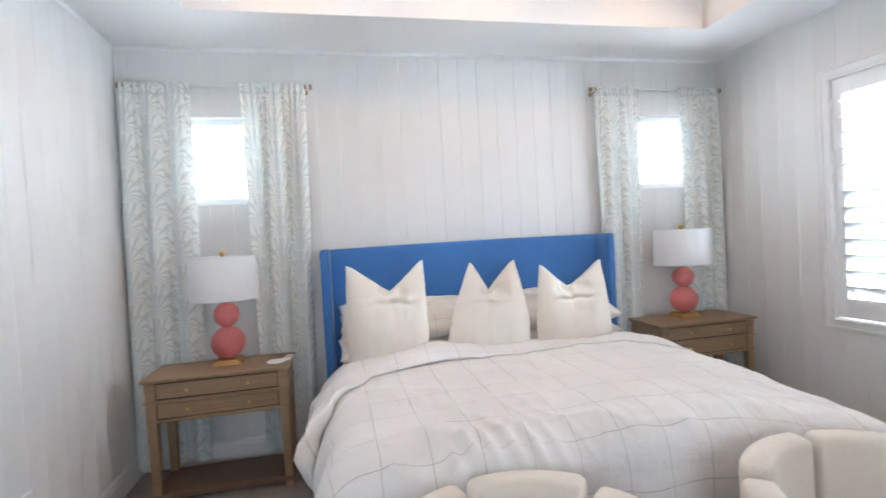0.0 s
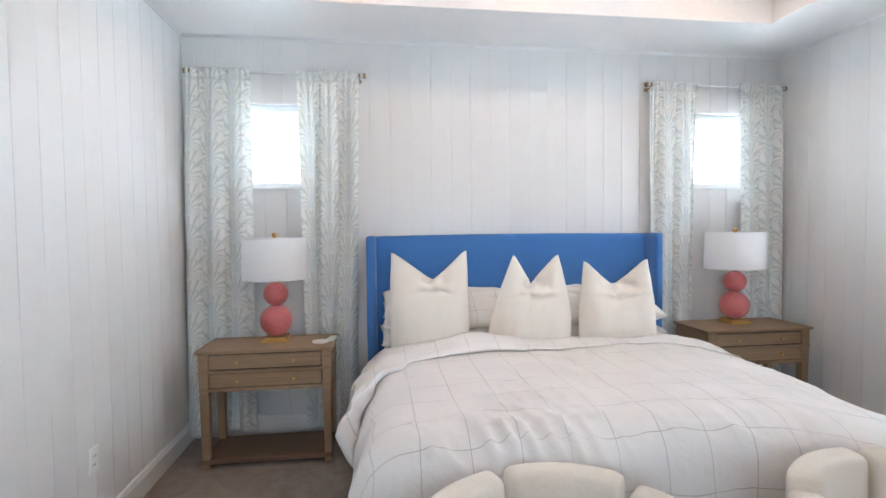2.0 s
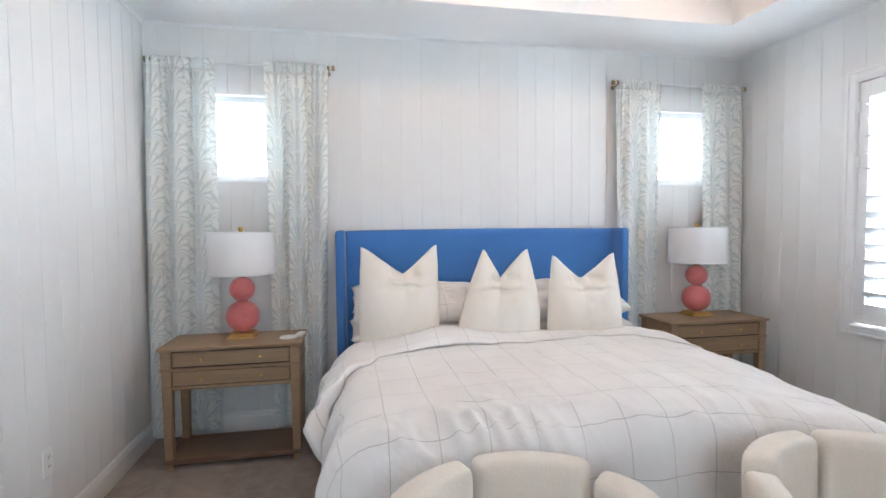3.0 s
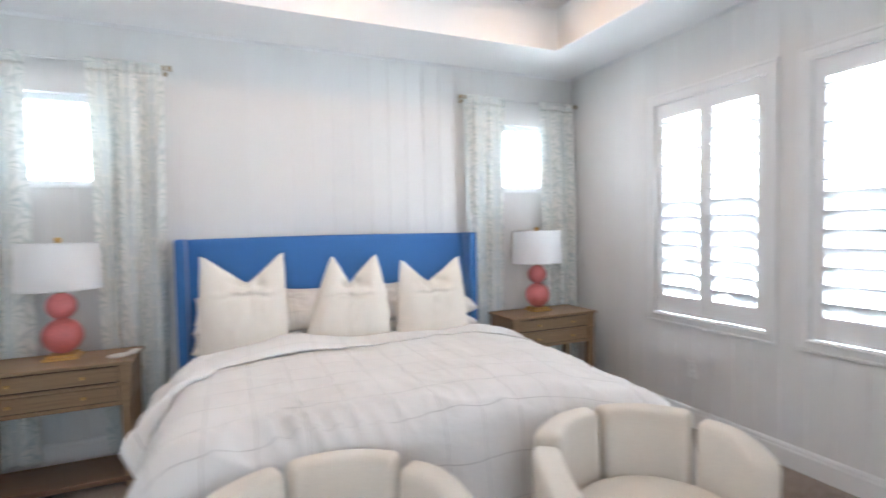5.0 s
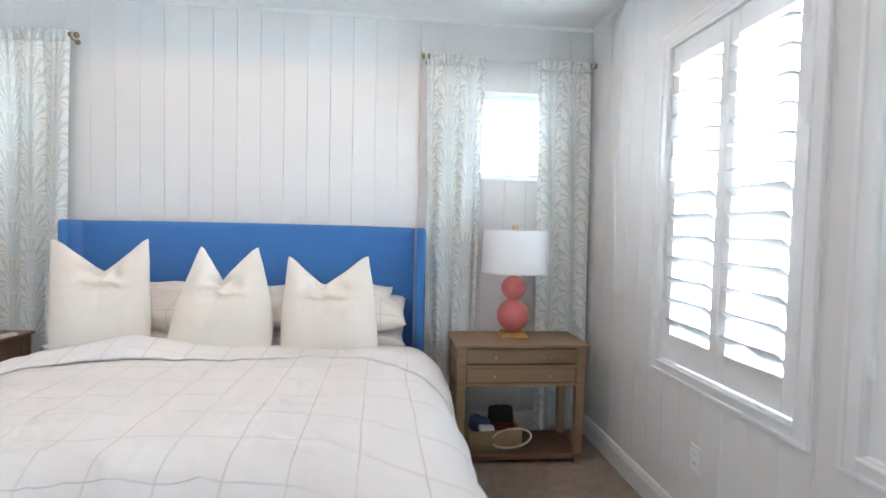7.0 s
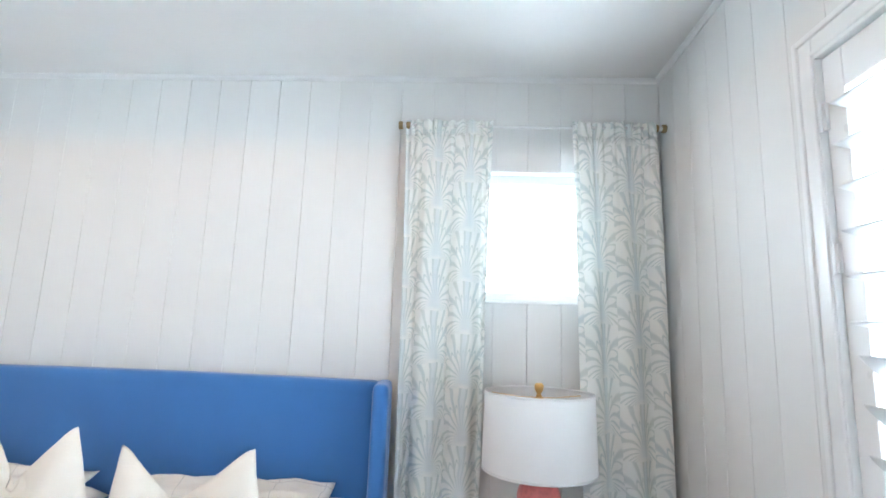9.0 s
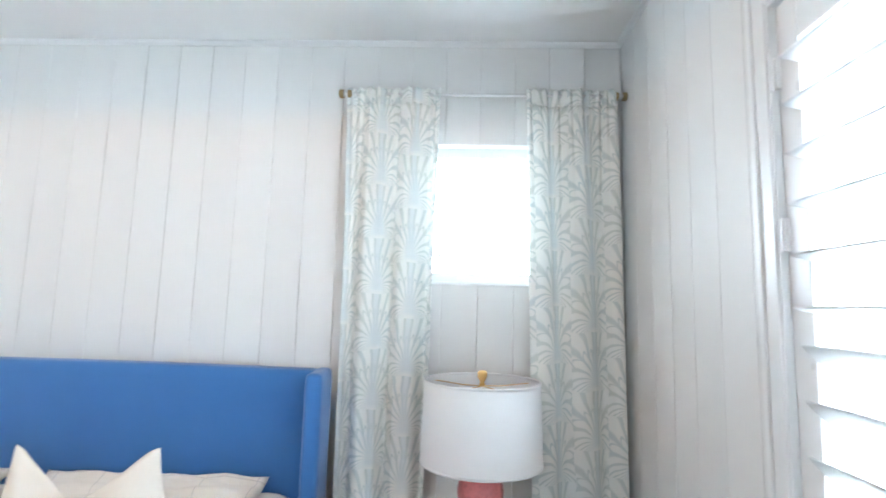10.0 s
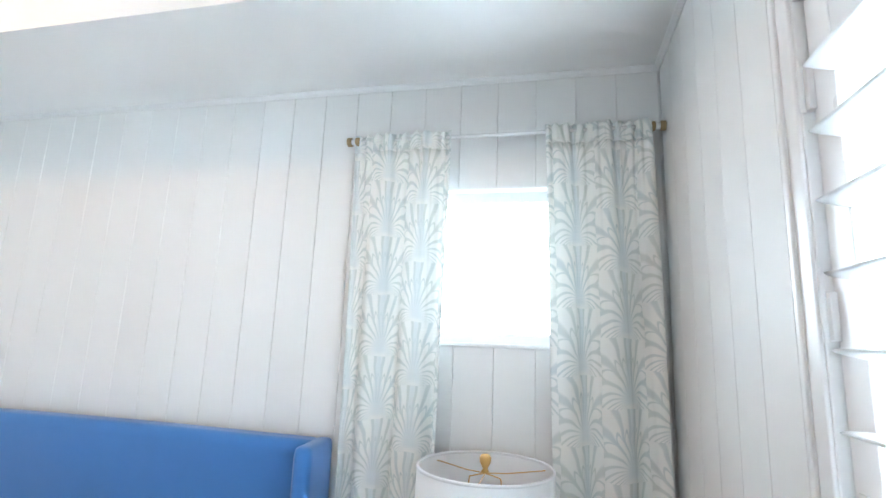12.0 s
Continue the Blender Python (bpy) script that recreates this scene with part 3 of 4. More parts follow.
def nightstand(x0, x1, label):
    y0, y1, top = 2.872, 3.262, TOP
    n = thing("nightstand", label, "nightstand", ((x0 + x1) / 2, (y0 + y1) / 2, 0), 0, "nightstands")
    w, d = (x1 - x0) / 2, (y1 - y0) / 2
    bm = box((-w, -d, top - 0.016), (w, d, top), 0.004)
    box((-w + 0.010, -d + 0.010, top - 0.023), (w - 0.010, d - 0.010, top - 0.016), 0.003, bm=bm)
    part("tabletop", bm, OAK, n)
    w, d = w - 0.016, d - 0.014
    z1, z0 = top - 0.023, top - 0.243
    for sx in (-1, 1):
        for sy in (-1, 1):
            bm = box((-0.029, -0.029, 0), (0.029, 0.029, z1), 0.003)
            for v in bm.verts:
                if v.co.z < 0.3:
                    v.co.x *= 0.72
                    v.co.y *= 0.72
            part("leg", bm, OAK, n, at=(sx * (w - 0.029), sy * (d - 0.029), 0))
    for sx in (-1, 1):
        part("side_panel", box((sx * (w - 0.012) - 0.008, -d + 0.058, z0), (sx * (w - 0.012) + 0.008, d - 0.058, z1)), OAK, n)
        part("side_moulding", box((sx * w - 0.004, -d + 0.008, z0 + 0.107), (sx * w + 0.004, d - 0.006, z0 + 0.121), 0.003), OAK, n)
    part("back_panel", box((-w + 0.058, d - 0.02, z0), (w - 0.058, d - 0.006, z1)), OAK, n)
    for z in (z0, z0 + 0.107):
        part("rail", box((-w + 0.056, -d + 0.002, z), (w - 0.056, -d + 0.03, z + 0.014), 0.002), OAK, n)
    part("moulding", box((-w - 0.004, -d - 0.005, z0 + 0.106), (w + 0.004, -d + 0.006, z0 + 0.122), 0.004), OAK, n)
    part("bead", box((-w + 0.056, -d - 0.003, z0 - 0.004), (w - 0.056, -d + 0.006, z0 + 0.008), 0.003), OAK, n)
    # solid dark block behind the drawers paints the shade in their gaps
    part("cavity", box((-w + 0.058, -d + 0.016, z0 + 0.014), (w - 0.058, d - 0.02, z1 - 0.002)), GAP_SHADE, n)
    for z in (z0 + 0.016, z0 + 0.126):
        dr = part("drawer", box((-w + 0.062, -d + 0.004, z + 0.004), (w - 0.062, -d + 0.026, z + 0.086), 0.003), OAK, n)
        for kx in (-0.5, 0.5):
            k = lathe([(0, 0), (0.005, 0), (0.004, 0.008), (0.009, 0.013), (0.010, 0.018), (0.006, 0.022), (0, 0.023)], 18)
            part("knob", k, BRASS, dr, "small round brass knob", True, pose(kx * (w - 0.06), -d + 0.004, z + 0.045, 90))
    # shelf coloured darker than the rest to carry the shade under the drawers
    part("shelf", box((-w + 0.006, -d + 0.006, 0.030), (w - 0.006, d - 0.006, 0.060), 0.004), OAK_SHADED, n)
    return n


nightstand(-1.030, -0.228, "washed oak nightstand with two drawers and an empty open shelf")
nightstand(2.232, 3.032, "washed oak nightstand with two drawers, a basket on its shelf")


def table_lamp(x, y):
    t = thing("table_lamp", "coral double-gourd table lamp with white drum shade, unlit, on a nightstand", "lamp", (x, y, TOP), 0, "table lamps")
    part("foot", box((-0.082, -0.082, 0), (0.082, 0.082, 0.014), 0.003), BRASS, t, "square stepped brass foot")
    part("plinth", box((-0.068, -0.068, 0.014), (0.068, 0.068, 0.029), 0.003), BRASS, t, "square stepped brass foot")
    for name, r, z in (("lower_globe", 0.101, 0.129), ("upper_globe", 0.077, 0.301)):
        profile = [(r * math.cos(a), z + r * math.sin(a)) for a in [math.pi * (i / 30 - 0.5) for i in range(31)]]
        part(name, lathe(profile, 48), PINK, t, "coral glazed ceramic globe", True)
    part("collar", lathe([(0.030, 0.222), (0.033, 0.226), (0.033, 0.231), (0.030, 0.235)], 28), PINK, t, smooth=True)
    part("neck", lathe([(0.022, 0.374), (0.024, 0.381), (0.016, 0.388), (0.012, 0.42), (0.012, 0.46), (0.018, 0.462), (0.018, 0.49), (0, 0.49)], 24), OLD_BRASS, t, smooth=True)
    # shade: one skin of linen between two rolled rims
    r0, r1, z0, z1 = 0.204, 0.197, 0.400, 0.658
    part("shade", lathe([(r0, z0), (r1, z1)], 64, capped=False), SHADE, t, "white linen drum shade", True)
    for r, z in ((r0, z0), (r1, z1)):
        part("shade_rim", lathe([(r + 0.001, z - 0.004), (r + 0.0012, z + 0.004), (r - 0.005, z + 0.004), (r - 0.005, z - 0.004), (r + 0.001, z - 0.004)], 64), SHADE, t, smooth=True)
    bm = bmesh.new()
    for k in range(3):
        a = 2 * math.pi * k / 3 + 0.5
        tube([(0, 0, 0.642), (0.07 * math.cos(a), 0.07 * math.sin(a), 0.638), ((r1 - 0.005) * math.cos(a), (r1 - 0.005) * math.sin(a), 0.642)], 0.0016, 6, bm)
    tube([(0.004, 0, 0.49), (0.055, 0, 0.55), (0.045, 0, 0.63), (0, 0, 0.642)], 0.002, 6, bm)
    tube([(-0.004, 0, 0.49), (-0.055, 0, 0.55), (-0.045, 0, 0.63), (0, 0, 0.642)], 0.002, 6, bm)
    part("spider", bm, BRASS, t)
    part("finial", lathe([(0.006, 0.642), (0.012, 0.646), (0.007, 0.654), (0.009, 0.658), (0.016, 0.672), (0.017, 0.684), (0.012, 0.692), (0, 0.684)], 22), BRASS, t, "brass finial", True)


table_lamp(-0.608, 3.130)
table_lamp(2.628, 3.130)

ch = thing("wireless_charger", "white wireless charger with a round pad and flat block", "charger", (-0.32, 3.02, TOP), -12)
part("pad", lathe([(0, 0), (0.052, 0), (0.055, 0.004), (0.052, 0.008), (0, 0.008)], 32), PUTTY, ch, smooth=False)
part("block", box((0.030, 0.020, 0.0), (0.075, 0.115, 0.018), 0.005), PUTTY, ch)


# ---- basket under the lamp ----
def basket():
    bx, by, bz = 2.49, 3.03, 0.060
    b = thing("basket", "small woven seagrass basket with a cream cord handle, on the shelf", "basket", (bx, by, bz), 4)
    hw, hd, h = 0.155, 0.10, 0.125
    bm = box((-hw + 0.006, -hd + 0.006, 0), (hw - 0.006, hd - 0.006, 0.01))
    for lo, hi in (((-hw, -hd, 0), (hw, -hd + 0.008, h)), ((-hw, hd - 0.008, 0), (hw, hd, h)), ((-hw, -hd + 0.008, 0), (-hw + 0.008, hd - 0.008, h)), ((hw - 0.008, -hd + 0.008, 0), (hw, hd - 0.008, h))):
        box(lo, hi, bm=bm)
    part("body", bm, WICKER, b)
    bm = bmesh.new()
    n = 26
    for i in range(n):
        x = -hw + (i + 0.5) * 2 * hw / n
        for y in (-hd - 0.002, hd + 0.002):
            tube([(x, y, 0.002), (x + 0.001, y * 1.02, h / 2), (x, y, h)], 0.0048, 6, bm)
    for i in range(16):
        y = -hd + (i + 0.5) * 2 * hd / 16
        for x in (-hw - 0.002, hw + 0.002):
            tube([(x, y, 0.002), (x, y, h)], 0.0048, 6, bm)
    part("ribs", bm, WICKER, b, smooth=True)
    pts = [(-hw, -hd, h), (hw, -hd, h), (hw, hd, h), (-hw, hd, h), (-hw, -hd, h)]
    part("rim", tube(pts, 0.007, 8), WICKER, b, smooth=True)
    loop = []
    for i in range(41):
        ang = math.radians(165 - 320 * i / 40)
        loop.append((0.085 + 0.115 * math.cos(ang), -hd - 0.016 - 0.016 * (1 + math.cos(ang)), h - 0.030 + 0.058 * math.sin(ang + 0.25)))
    part("handle", tube(loop, 0.005, 8), CORD, b, "cream cord handle", True)

    def soft_lump(name, label, cat, mat, at, size, turn):
        bm = rounded(*size, min(size) * 0.42, 7)
        for v in bm.verts:
            v.co += v.co.normalized() * 0.008 * wob(v.co, 22, len(name))
        return tagged(part(name, bm, mat, None, label, True, pose(*at, *turn)), label, cat)

    soft_lump("glasses_case", "black soft case standing in the basket", "case", BLACK, (bx + 0.06, by + 0.03, bz + 0.16), (0.16, 0.05, 0.15), (0, 4, 6))
    soft_lump("pouch", "blue fabric pouch with a pale end in the basket", "pouch", NAVY, (bx - 0.08, by - 0.02, bz + 0.145), (0.13, 0.09, 0.10), (0, 20, 0))
    soft_lump("cloth_roll", "rolled white cloth lying in the basket", "cloth", SHEET, (bx - 0.045, by - 0.065, bz + 0.128), (0.10, 0.05, 0.05), (0, 12, 10))
    soft_lump("wallet", "wine red fabric wallet in the basket", "wallet", WINE, (bx + 0.07, by - 0.02, bz + 0.10), (0.14, 0.04, 0.09), (0, 0, 3))


basket()

# ---- bed ----
BX, BED_FOOT = 1.022, 1.47
HEAD_TOP = 1.378


def bed():
    b = thing("bed", "king bed with a blue upholstered wingback headboard", "bed", (BX, 3.28, 0))
    half = 1.048

    bm = rounded(2 * half - 0.10, 0.085, HEAD_TOP - 0.10, 0.022, 24)
    for v in bm.verts:
        v.co.z += (HEAD_TOP - 0.10) / 2 + 0.10
        if v.co.z > 1.2:
            v.co.z += 0.010 * math.cos(v.co.x / half * 1.4) - 0.006
        v.co.y += 0.004 * wob(v.co, 2.2)
    part("headboard", bm, BLUE, b, "blue upholstered panel", True, (0, 0.02, 0))
    for s in (-1, 1):
        bm = rounded(0.062, 0.21, HEAD_TOP - 0.10, 0.022, 18)
        for v in bm.verts:
            v.co.z += (HEAD_TOP - 0.10) / 2 + 0.10
        part("wing", bm, BLUE, b, "blue upholstered side wing", True, pose(s * (half - 0.031), -0.043, 0, 0, 0, s * 4))
        part("side_rail", rounded(0.05, 1.76, 0.22, 0.015, 6), BLUE, b, smooth=True, at=(s * 0.98, -0.93, 0.24))
    part("foot_rail", rounded(2.0, 0.05, 0.22, 0.015, 6), BLUE, b, smooth=True, at=(0, -1.785, 0.24))
    for sx in (-0.9, 0.9):
        for y in (-0.08, -1.74):
            part("leg", lathe([(0.018, 0), (0.028, 0.13), (0, 0.13)], 16), OAK_SHADED, b, at=(sx, y, 0))
    return b


bed()
m = rounded(1.93, 1.76, 0.36, 0.07, 10)
tagged(part("mattress", m, SHEET, None, "", True, (BX, 2.36, 0.46)), "thick white-sheeted mattress on the bed", "mattress")

# the duvet: a path across the bed that runs down both sides, and down the foot
HALF, RAD, DUV = 1.045, 0.12, 0.672


def over(s, half, rad, top, flare=0.10):
    """Place across the edge: s metres from the middle along the cloth; gives offset and height."""
    sg, s = (1 if s >= 0 else -1), abs(s)
    flat = half - rad
    if s <= flat:
        return sg * s, top
    arc = rad * math.pi / 2
    if s <= flat + arc:
        a = (s - flat) / rad
        return sg * (flat + rad * math.sin(a)), top - rad * (1 - math.cos(a))
    d = s - flat - arc
    return sg * (half + flare * d), top - rad - d


def duvet_point(s, v, lift=0.0):
    """s across, v metres down from the head end."""
    head = 2.98
    y = head - v
    foot = BED_FOOT - 0.02
    half = HALF + 0.005 if s > 0 else HALF - 0.055
    x, z = over(s, half + 0.075 + lift, RAD + 0.06 + lift, DUV + lift, 0.22 if s > 0 else 0.03)
    oy, oz = over(v - 0.0, head - foot + lift, RAD + 0.03, 0.0, 0.10) if v > 0 else (v, 0)
    y = head - oy
    z += oz
    # crown of the filling, sinking towards the edges
    edge = max(0.0, 1 - (abs(s) / 1.05) ** 4)
    z += 0.042 * edge * max(0, 1 - max(0, (v - 1.1) / 0.6) ** 2) * (1 if v < 1.7 else 0)
    p = Vector((s, v, 0))
    puff = 0.016 * wob(p, 2.6, 1) + 0.008 * wob(p, 6.5, 2)
    side = max(0.0, abs(s) - 0.95)
    ripple = 0.028 * math.sin(v * 15 + 3 * wob(p, 2.2, 3)) * min(1, side * 3)
    toe = max(0.0, v - 1.45)
    ripple_f = 0.018 * math.sin(s * 14 + 3 * wob(p, 2.0, 4)) * min(1, toe * 3)
    # tucks running up from the foot
    tuck = 0.0
    for c, wd, k in ((-0.62, 0.022, 0.020), (-0.55, 0.018, 0.022), (-0.48, 0.016, 0.020), (-0.40, 0.022, 0.024), (-0.32, 0.016, 0.018), (-0.24, 0.020, 0.014), (0.30, 0.06, 0.008)):
        tuck += 1.15 * k * math.exp(-((s - c - 0.25 * (v - 1.4)) / wd) ** 2) * math.exp(-((v - 1.49) / 0.13) ** 2)
    q = Vector((s * 1.0 + 0.35 * v, v * 2.2, 0))
    crease = (1 - abs(wob(q, 2.4, 11))) ** 7 * 0.010 + (1 - abs(wob((s * 2.6 - 0.4 * v, v, 0), 3.4, 12))) ** 8 * 0.006
    crease *= 0.5 + 1.6 * max(0.0, min(1.0, (v - 0.9) / 0.6)) * max(0.25, min(1.0, 0.5 - s))
    z += puff * (1 if side < 0.1 else 0.4) + tuck + crease * (1 if side < 0.1 else 0.3)
    ripple += 0.011 * math.sin(v * 46 + 5 * wob(p, 2.8, 13)) * min(1, side * 5)
    x += 0.35 * ripple if s > 0 else -ripple
    y -= ripple_f
    corner = max(0.0, min(1.0, (s - 0.62) / 0.35)) * max(0.0, min(1.0, (v - 0.75) / 0.6))
    y -= 0.22 * corner
    z -= 0.055 * max(0.0, min(1.0, (s - 0.45) / 0.4)) * max(0.0, min(1.0, (v - 0.95) / 0.5))
    z += 0.022 * math.exp(-((s - 0.86) / 0.28) ** 2 - ((v - 0.62) / 0.42) ** 2)
    x += 0.05 * corner
    return BX + x, y, max(z, 0.03)


d = part("duvet", sheet(240, 190, lambda a, b: duvet_point((a - 0.5) * 2.86, 0.06 + b * 2.02), lambda a, b: (a * 2.86 + 0.03, b * 2.02)), DUVET, None, "", True)
tagged(thicken(d, 0.03, -1), "rumpled white duvet with thin grey windowpane lines", "duvet")


def puffed(s, b=0.5):
    """How far the turned-back layer stands off: a plump roll, gaping at one stretch, hanging loose at the side."""
    gape = math.exp(-((s + 0.42) / 0.24) ** 2)
    roll = (0.018 + 0.022 * gape + 0.010 * wob((s, 0, 0), 2.1, 15)) * math.sin(math.pi * min(1, b * 0.96 + 0.10)) ** 0.8
    return 0.006 + max(roll, 0.004) + 0.018 * gape + 0.09 * max(0.0, min(1.0, (-0.85 - s) / 0.3)) * b


def fold_point(a, b):
    """The turned-back top of the duvet: runs forward over the bed, then curls under at its front lip."""
    s = (a - 0.5) * 2.70
    front = 0.405 - 0.115 * s + 0.02 * math.sin(5.1 * s + 0.6) + 0.025 * wob((s, 0, 0), 1.7, 6)
    if s < -0.80:
        front += 0.40 * min(1, (-0.80 - s) / 0.40) ** 1.2 + 0.025 * math.sin(s * 34)
    if s > 0.45:
        front += 0.40 * min(1, (s - 0.45) / 0.6) ** 1.3
    back = 0.13
    if b < 0.86:
        v = back + (front - back) * (b / 0.86)
        lift = puffed(s, b) + 0.008 * wob((s, v, 0), 3.0, 8)
    else:
        c = (b - 0.86) / 0.14
        v = front + (0.010 + 0.012 * math.exp(-((s + 0.42) / 0.24) ** 2)) * math.sin(c * math.pi)
        lift = puffed(s, 0.86) * (1 - c * 0.9)
    x, y, z = duvet_point(s, v, lift)
    z += 0.014 * math.exp(-((b - 0.45) / 0.12) ** 2) * (0.5 + wob((s, 0, 0), 2.4, 9))
    return x, y, z


f = part("duvet_fold", sheet(140, 44, fold_point, lambda a, b: (a * 2.70 + 0.10, b * 0.56 + 0.04)), DUVET, d, "", True)
thicken(f, 0.010, -1)


# ---- pillows ----
def chopped_pillow(x, y, z, w, h, notch, taper, thick, lean, turn, seed, left=1.0, right=1.0, mid=0.0, belly=0.03, skew=0.0, bulge=1.1):
    """A square cushion with its top middle pressed down between two ears."""
    def surf(side):
        def f(a, b):
            s = (a - 0.5) * 2
            hw = w / 2 * (1 - taper * b ** 1.3) * (1 + belly * math.sin(math.pi * b ** 0.8))
            q = s - mid
            q = q / (1 - mid) if q > 0 else q / (1 + mid)
            ear = left if s < mid else right
            t = min(1, abs(q))
            rise = notch + (ear - notch) * (1.06 * (t ** bulge - 0.9 * max(0.0, t - 0.82) ** 2 / 0.36) - 0.0)
            zz = h * rise * b
            body = max(0.0, 1 - abs(s) ** 2.6) ** 0.62
            prof = math.sin(math.pi * min(1, b * 0.88 + 0.12)) ** 0.62 if b < 1 else 0.0
            t = thick * body * prof * (0.68 + 0.32 * (1 - b))
            # creases below the chop
            level = rise * b / notch
            near = math.exp(-((level - 0.98) / 0.10) ** 2 - (q / 0.42) ** 2)
            t -= 0.075 * near * (1 if side < 0 else 0.5) * (0.7 + 0.9 * wob((s * 2, b * 3, seed), 1.9, seed))
            sag = 0.87 + 0.05 * wob((s, 0, 0), 2.5, seed + 7)
            t += 0.027 * math.exp(-((level - sag) / 0.036) ** 2 - (q / 0.50) ** 2) * (0.8 + wob((s, b, 0), 3.5, seed))
            t -= 0.016 * math.exp(-((level - sag + 0.075) / 0.028) ** 2 - (q / 0.42) ** 2)
            t += body * prof * (0.009 * wob((s, b, 0), 2.4, seed + 2) + 0.002 * wob((s, b, 0), 6, seed + 4))
            return (s * hw + skew * b + 0.004 * wob((s, b, 0), 5, seed), side * max(t, 0.0), zz)
        return f

    bm = sheet(76, 68, surf(-1))
    sheet(76, 68, surf(1), bm=bm)
    bmesh.ops.remove_doubles(bm, verts=bm.verts[:], dist=0.0008)
    ob = part("throw_pillow", bm, CREAM, None, "", True, pose(x, y, z, -lean, 0, turn))
    return tagged(ob, "cream linen throw pillow with a chopped top, on the bed", "pillow", "throw pillows on the bed")


chopped_pillow(0.358, 2.845, 0.708, 0.490, 0.576, 0.700, 0.05, 0.110, 1, 2, 1, 1.0, 1.01, 0.09, 0.02)
chopped_pillow(0.975, 2.800, 0.708, 0.525, 0.548, 0.665, 0.44, 0.115, 1, 0, 2, 1.0, 1.0, -0.24, 0.08, 0.045, 0.88)
chopped_pillow(1.545, 2.775, 0.706, 0.505, 0.512, 0.690, 0.17, 0.115, 1, -2, 3, 0.99, 1.01, -0.10, 0.03, -0.012)


def sleeping_pillow(x, y, z, w, d, h, tilt, turn, seed):
    def surf(side):
        def f(a, b):
            s, t = (a - 0.5) * 2, (b - 0.5) * 2
            pinch = 1 - 0.05 * (1 - s * s) * abs(t) ** 3
            body = (max(0, 1 - abs(s) ** 4) * max(0, 1 - abs(t) ** 3)) ** 0.5
            zz = side * h / 2 * body + 0.022 * wob((s, t, 0), 2.2, seed) + 0.013 * wob((s, t, 0), 5, seed) - 0.014 * body * (1 - abs(wob((s * 1.3, t, 0), 2.6, seed + 20))) ** 6
            return (s * w / 2 * (1 - 0.04 * (1 - t * t) * abs(s) ** 3), t * d / 2 * pinch, zz)
        return f
    bm = sheet(44, 26, surf(1), lambda a, b: (a * w + 0.02, b * d + 0.05))
    sheet(44, 26, surf(-1), lambda a, b: (a * w + 0.02, b * d + 0.11), bm)
    bmesh.ops.remove_doubles(bm, verts=bm.verts[:], dist=0.0008)
    ob = part("sleeping_pillow", bm, IVORY, None, "", True, pose(x, y, z, tilt, 0, turn))
    return tagged(ob, "white windowpane-check sleeping pillow stacked against the headboard", "pillow", "sleeping pillows")


for sx, k in ((0.52, 1), (1.49, 2)):
    sleeping_pillow(sx, 3.06, 0.735, 0.93, 0.38, 0.17, 10, 1 if k == 1 else -1, k)
    sleeping_pillow(sx + 0.01, 3.07, 0.872, 0.92, 0.37, 0.17, 14, -1, k + 4)
    sleeping_pillow(sx - 0.01, 3.12, 0.925, 0.88 if k == 1 else 0.80, 0.26, 0.12, 34, 1, k + 8)


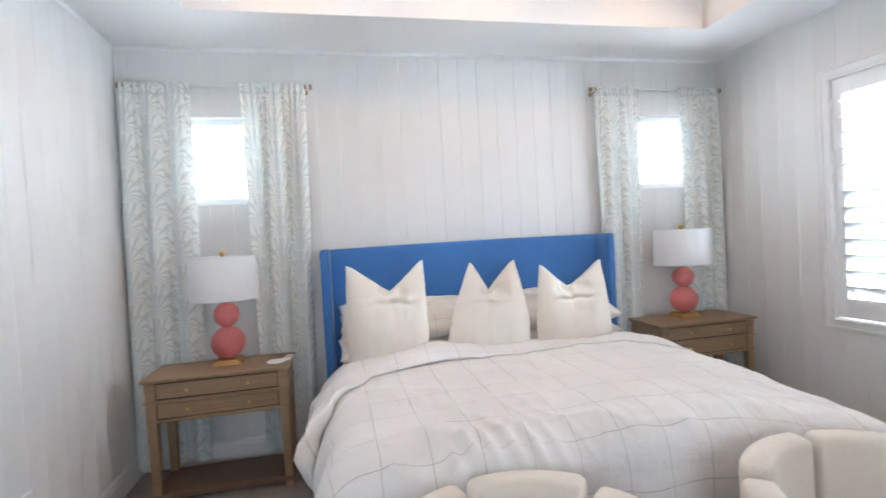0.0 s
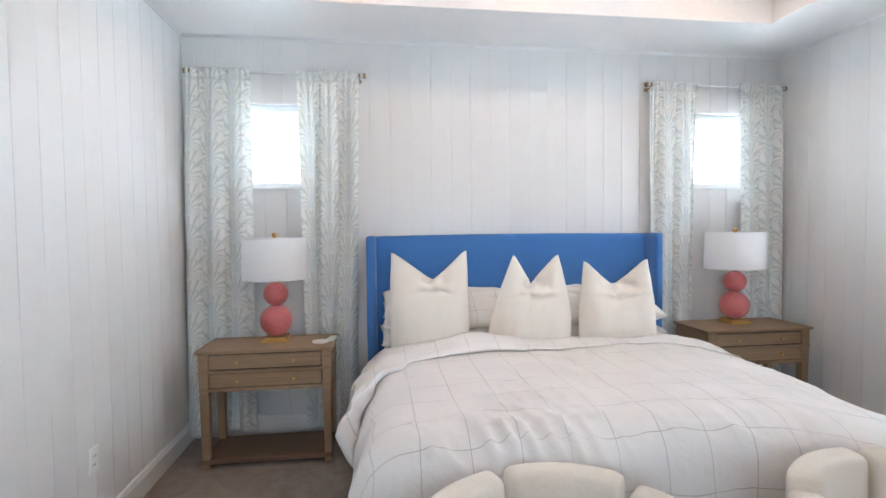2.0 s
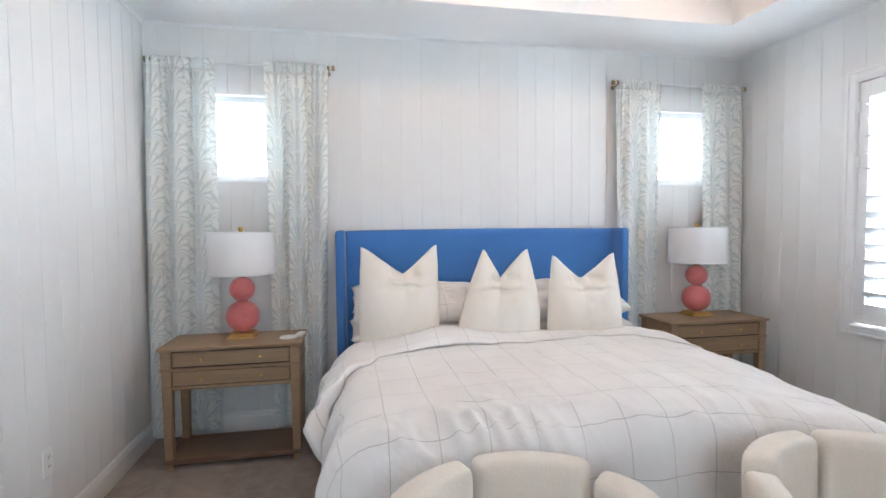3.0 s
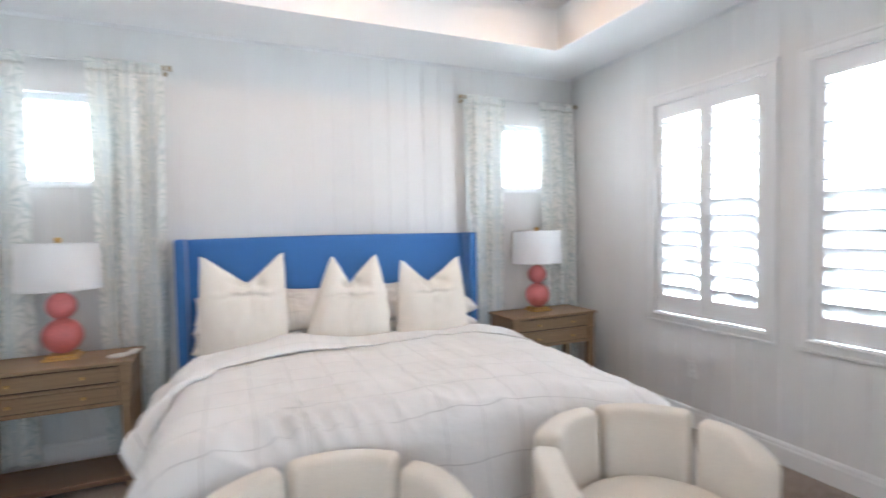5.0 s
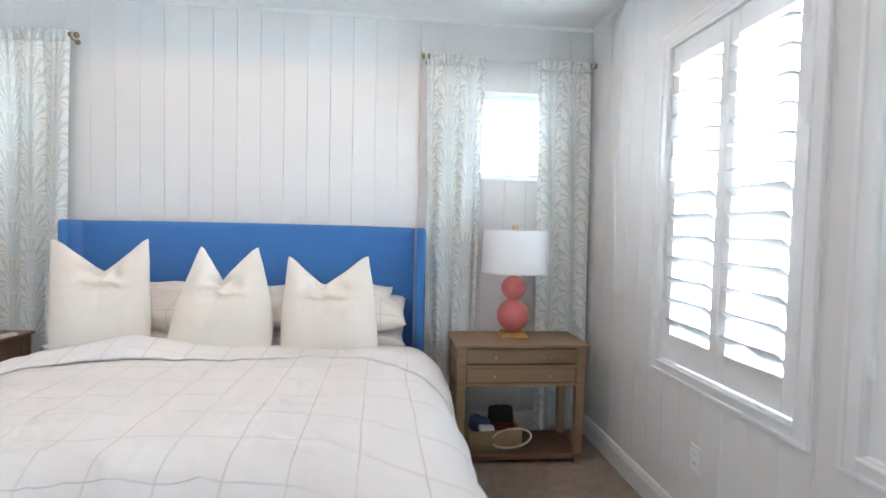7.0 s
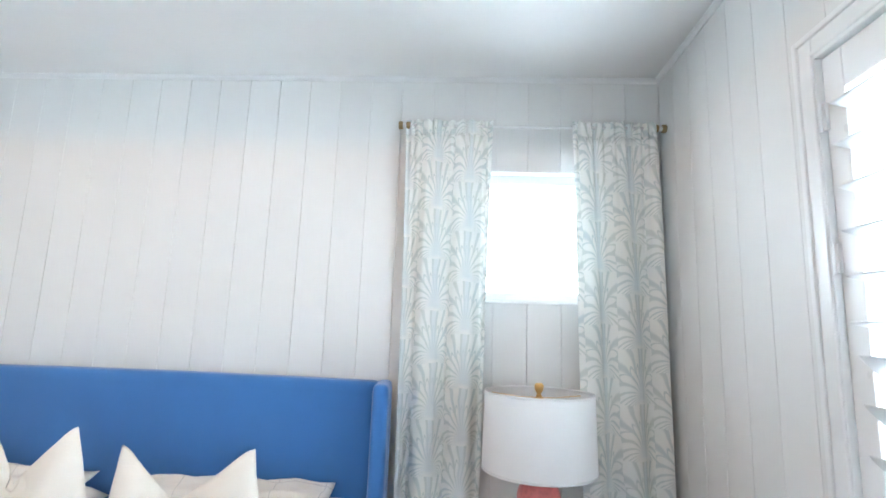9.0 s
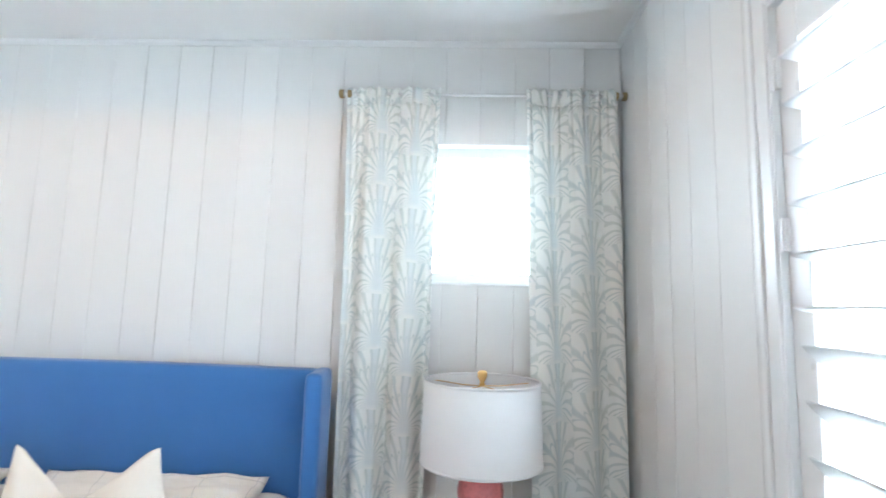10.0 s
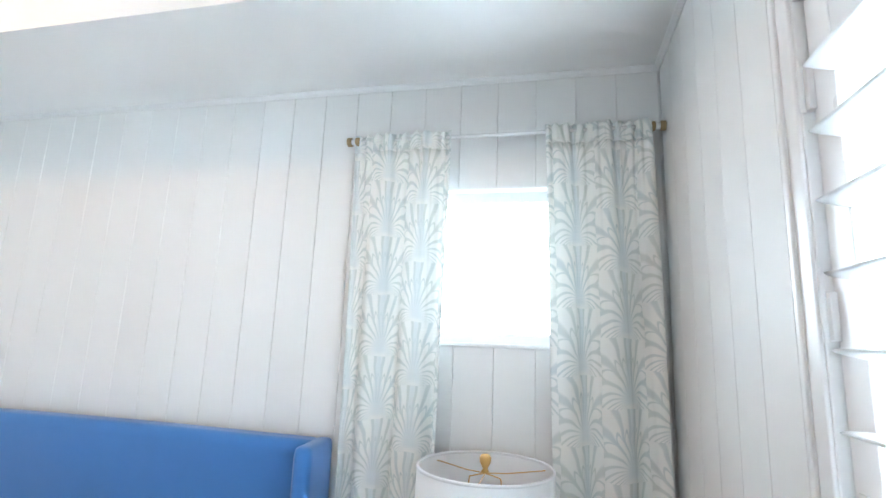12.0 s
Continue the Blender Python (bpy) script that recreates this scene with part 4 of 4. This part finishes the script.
# ---- chairs at the foot of the bed ----
def tub_chair(x, y, turn):
    """Four padded panels stand round a round seat; the open front is at the chair's -y."""
    c = thing("tub_chair", "cream boucle tub chair with padded panels, at the bed's foot", "chair", (x, y, 0), turn, "pair of tub chairs")
    seat = lathe([(0, 0.30), (0.27, 0.30), (0.31, 0.315), (0.325, 0.345), (0.315, 0.378), (0.285, 0.396), (0.15, 0.404), (0, 0.406)], 56)
    part("seat", seat, BOUCLE, c, "round cream boucle seat cushion", True)
    part("base", lathe([(0, 0.03), (0.24, 0.03), (0.26, 0.05), (0.30, 0.30), (0, 0.30)], 48), BOUCLE, c, smooth=True)
    part("plinth", lathe([(0, 0), (0.2, 0), (0.2, 0.03), (0, 0.03)], 36), OAK_SHADED, c)
    for ang, top, arm in ((90 - 28.8, 0.64, 0), (90 + 28.8, 0.64, 0), (90 - 81, 0.62, -1), (90 + 81, 0.62, 1)):
        w, thick, h = 0.285 if arm else 0.362, 0.105, top - 0.06
        bm = rounded(w, thick, h, 0.030, 16)
        for v in bm.verts:
            u = v.co.x
            zt = (v.co.z + h / 2) / h
            if arm:
                # slopes down towards the open front
                fr = max(0.0, (u * -arm + 0.05) / (w / 2 + 0.05))
                v.co.z -= 0.075 * fr ** 1.6 * max(0, zt - 0.3) / 0.7
            else:
                v.co.z += 0.004 * math.cos(u / w * math.pi) * zt
            r = 0.385 + v.co.y + 0.012 * zt
            phi = u / 0.385
            v.co.x, v.co.y = r * math.sin(phi), r * math.cos(phi)
            v.co.z += h / 2 + 0.06
        a = radians(ang - 90)
        part("back_panel" if not arm else "arm_panel", bm, BOUCLE, c, "padded cream boucle panel", True, Matrix.Rotation(a, 4, "Z"))
    return c


tub_chair(0.528, 0.978, 14)
tub_chair(1.645, 0.925, -7)


# ---- wall boards ----
def boards(owner, axis, at, out, a0, a1, start, holes, pitch=0.145):
    """Boards with chamfered long edges, cut round the openings."""
    made = {}
    k0, k1 = math.floor((a0 - start) / pitch), math.ceil((a1 - start) / pitch)
    for k in range(k0, k1):
        b0, b1 = max(a0, start + k * pitch), min(a1, start + (k + 1) * pitch)
        if b1 - b0 < 0.004:
            continue
        for p0, p1, q0, q1 in holes_of(b0, b1, 0.0, CEIL, holes):
            if p1 - p0 < 0.004:
                continue
            e0 = 0.0016 if abs(p0 - b0) < 1e-6 else 0.0
            e1 = 0.0016 if abs(p1 - b1) < 1e-6 else 0.0
            key = (round(p1 - p0, 4), round(q1 - q0, 4), e0 > 0, e1 > 0)
            if key not in made:
                w, h = p1 - p0, q1 - q0
                prof = [(0.0006 if e0 else 0, 0.012), (0.0006 if e0 else 0, e0), (e0, 0.0), (w - e1, 0.0), (w - (0.0006 if e1 else 0), e1), (w - (0.0006 if e1 else 0), 0.012)]
                bm = bmesh.new()
                rings = [[bm.verts.new((a, d, z) if axis == "x" else (d, a, z)) for a, d in [(a, out * d) for a, d in prof]] for z in (0, h)]
                n = len(prof)
                for i in range(n):
                    bm.faces.new((rings[0][i], rings[0][(i + 1) % n], rings[1][(i + 1) % n], rings[1][i]))
                bm.faces.new(rings[0]), bm.faces.new(rings[1])
                made[key] = part("board", bm, WALL, owner)
                made[key].location = (p0, at, q0) if axis == "x" else (at, p0, q0)
            else:
                again(made[key], owner, (p0, at, q0) if axis == "x" else (at, p0, q0))


boards(wall_back, "x", BACK, 1, LEFT, RIGHT, RIGHT - 0.006, bed_holes)
boards(wall_right, "y", RIGHT, 1, REAR, BACK, BACK, side_holes)
boards(wall_left, "y", LEFT, -1, REAR, BACK, BACK, [])
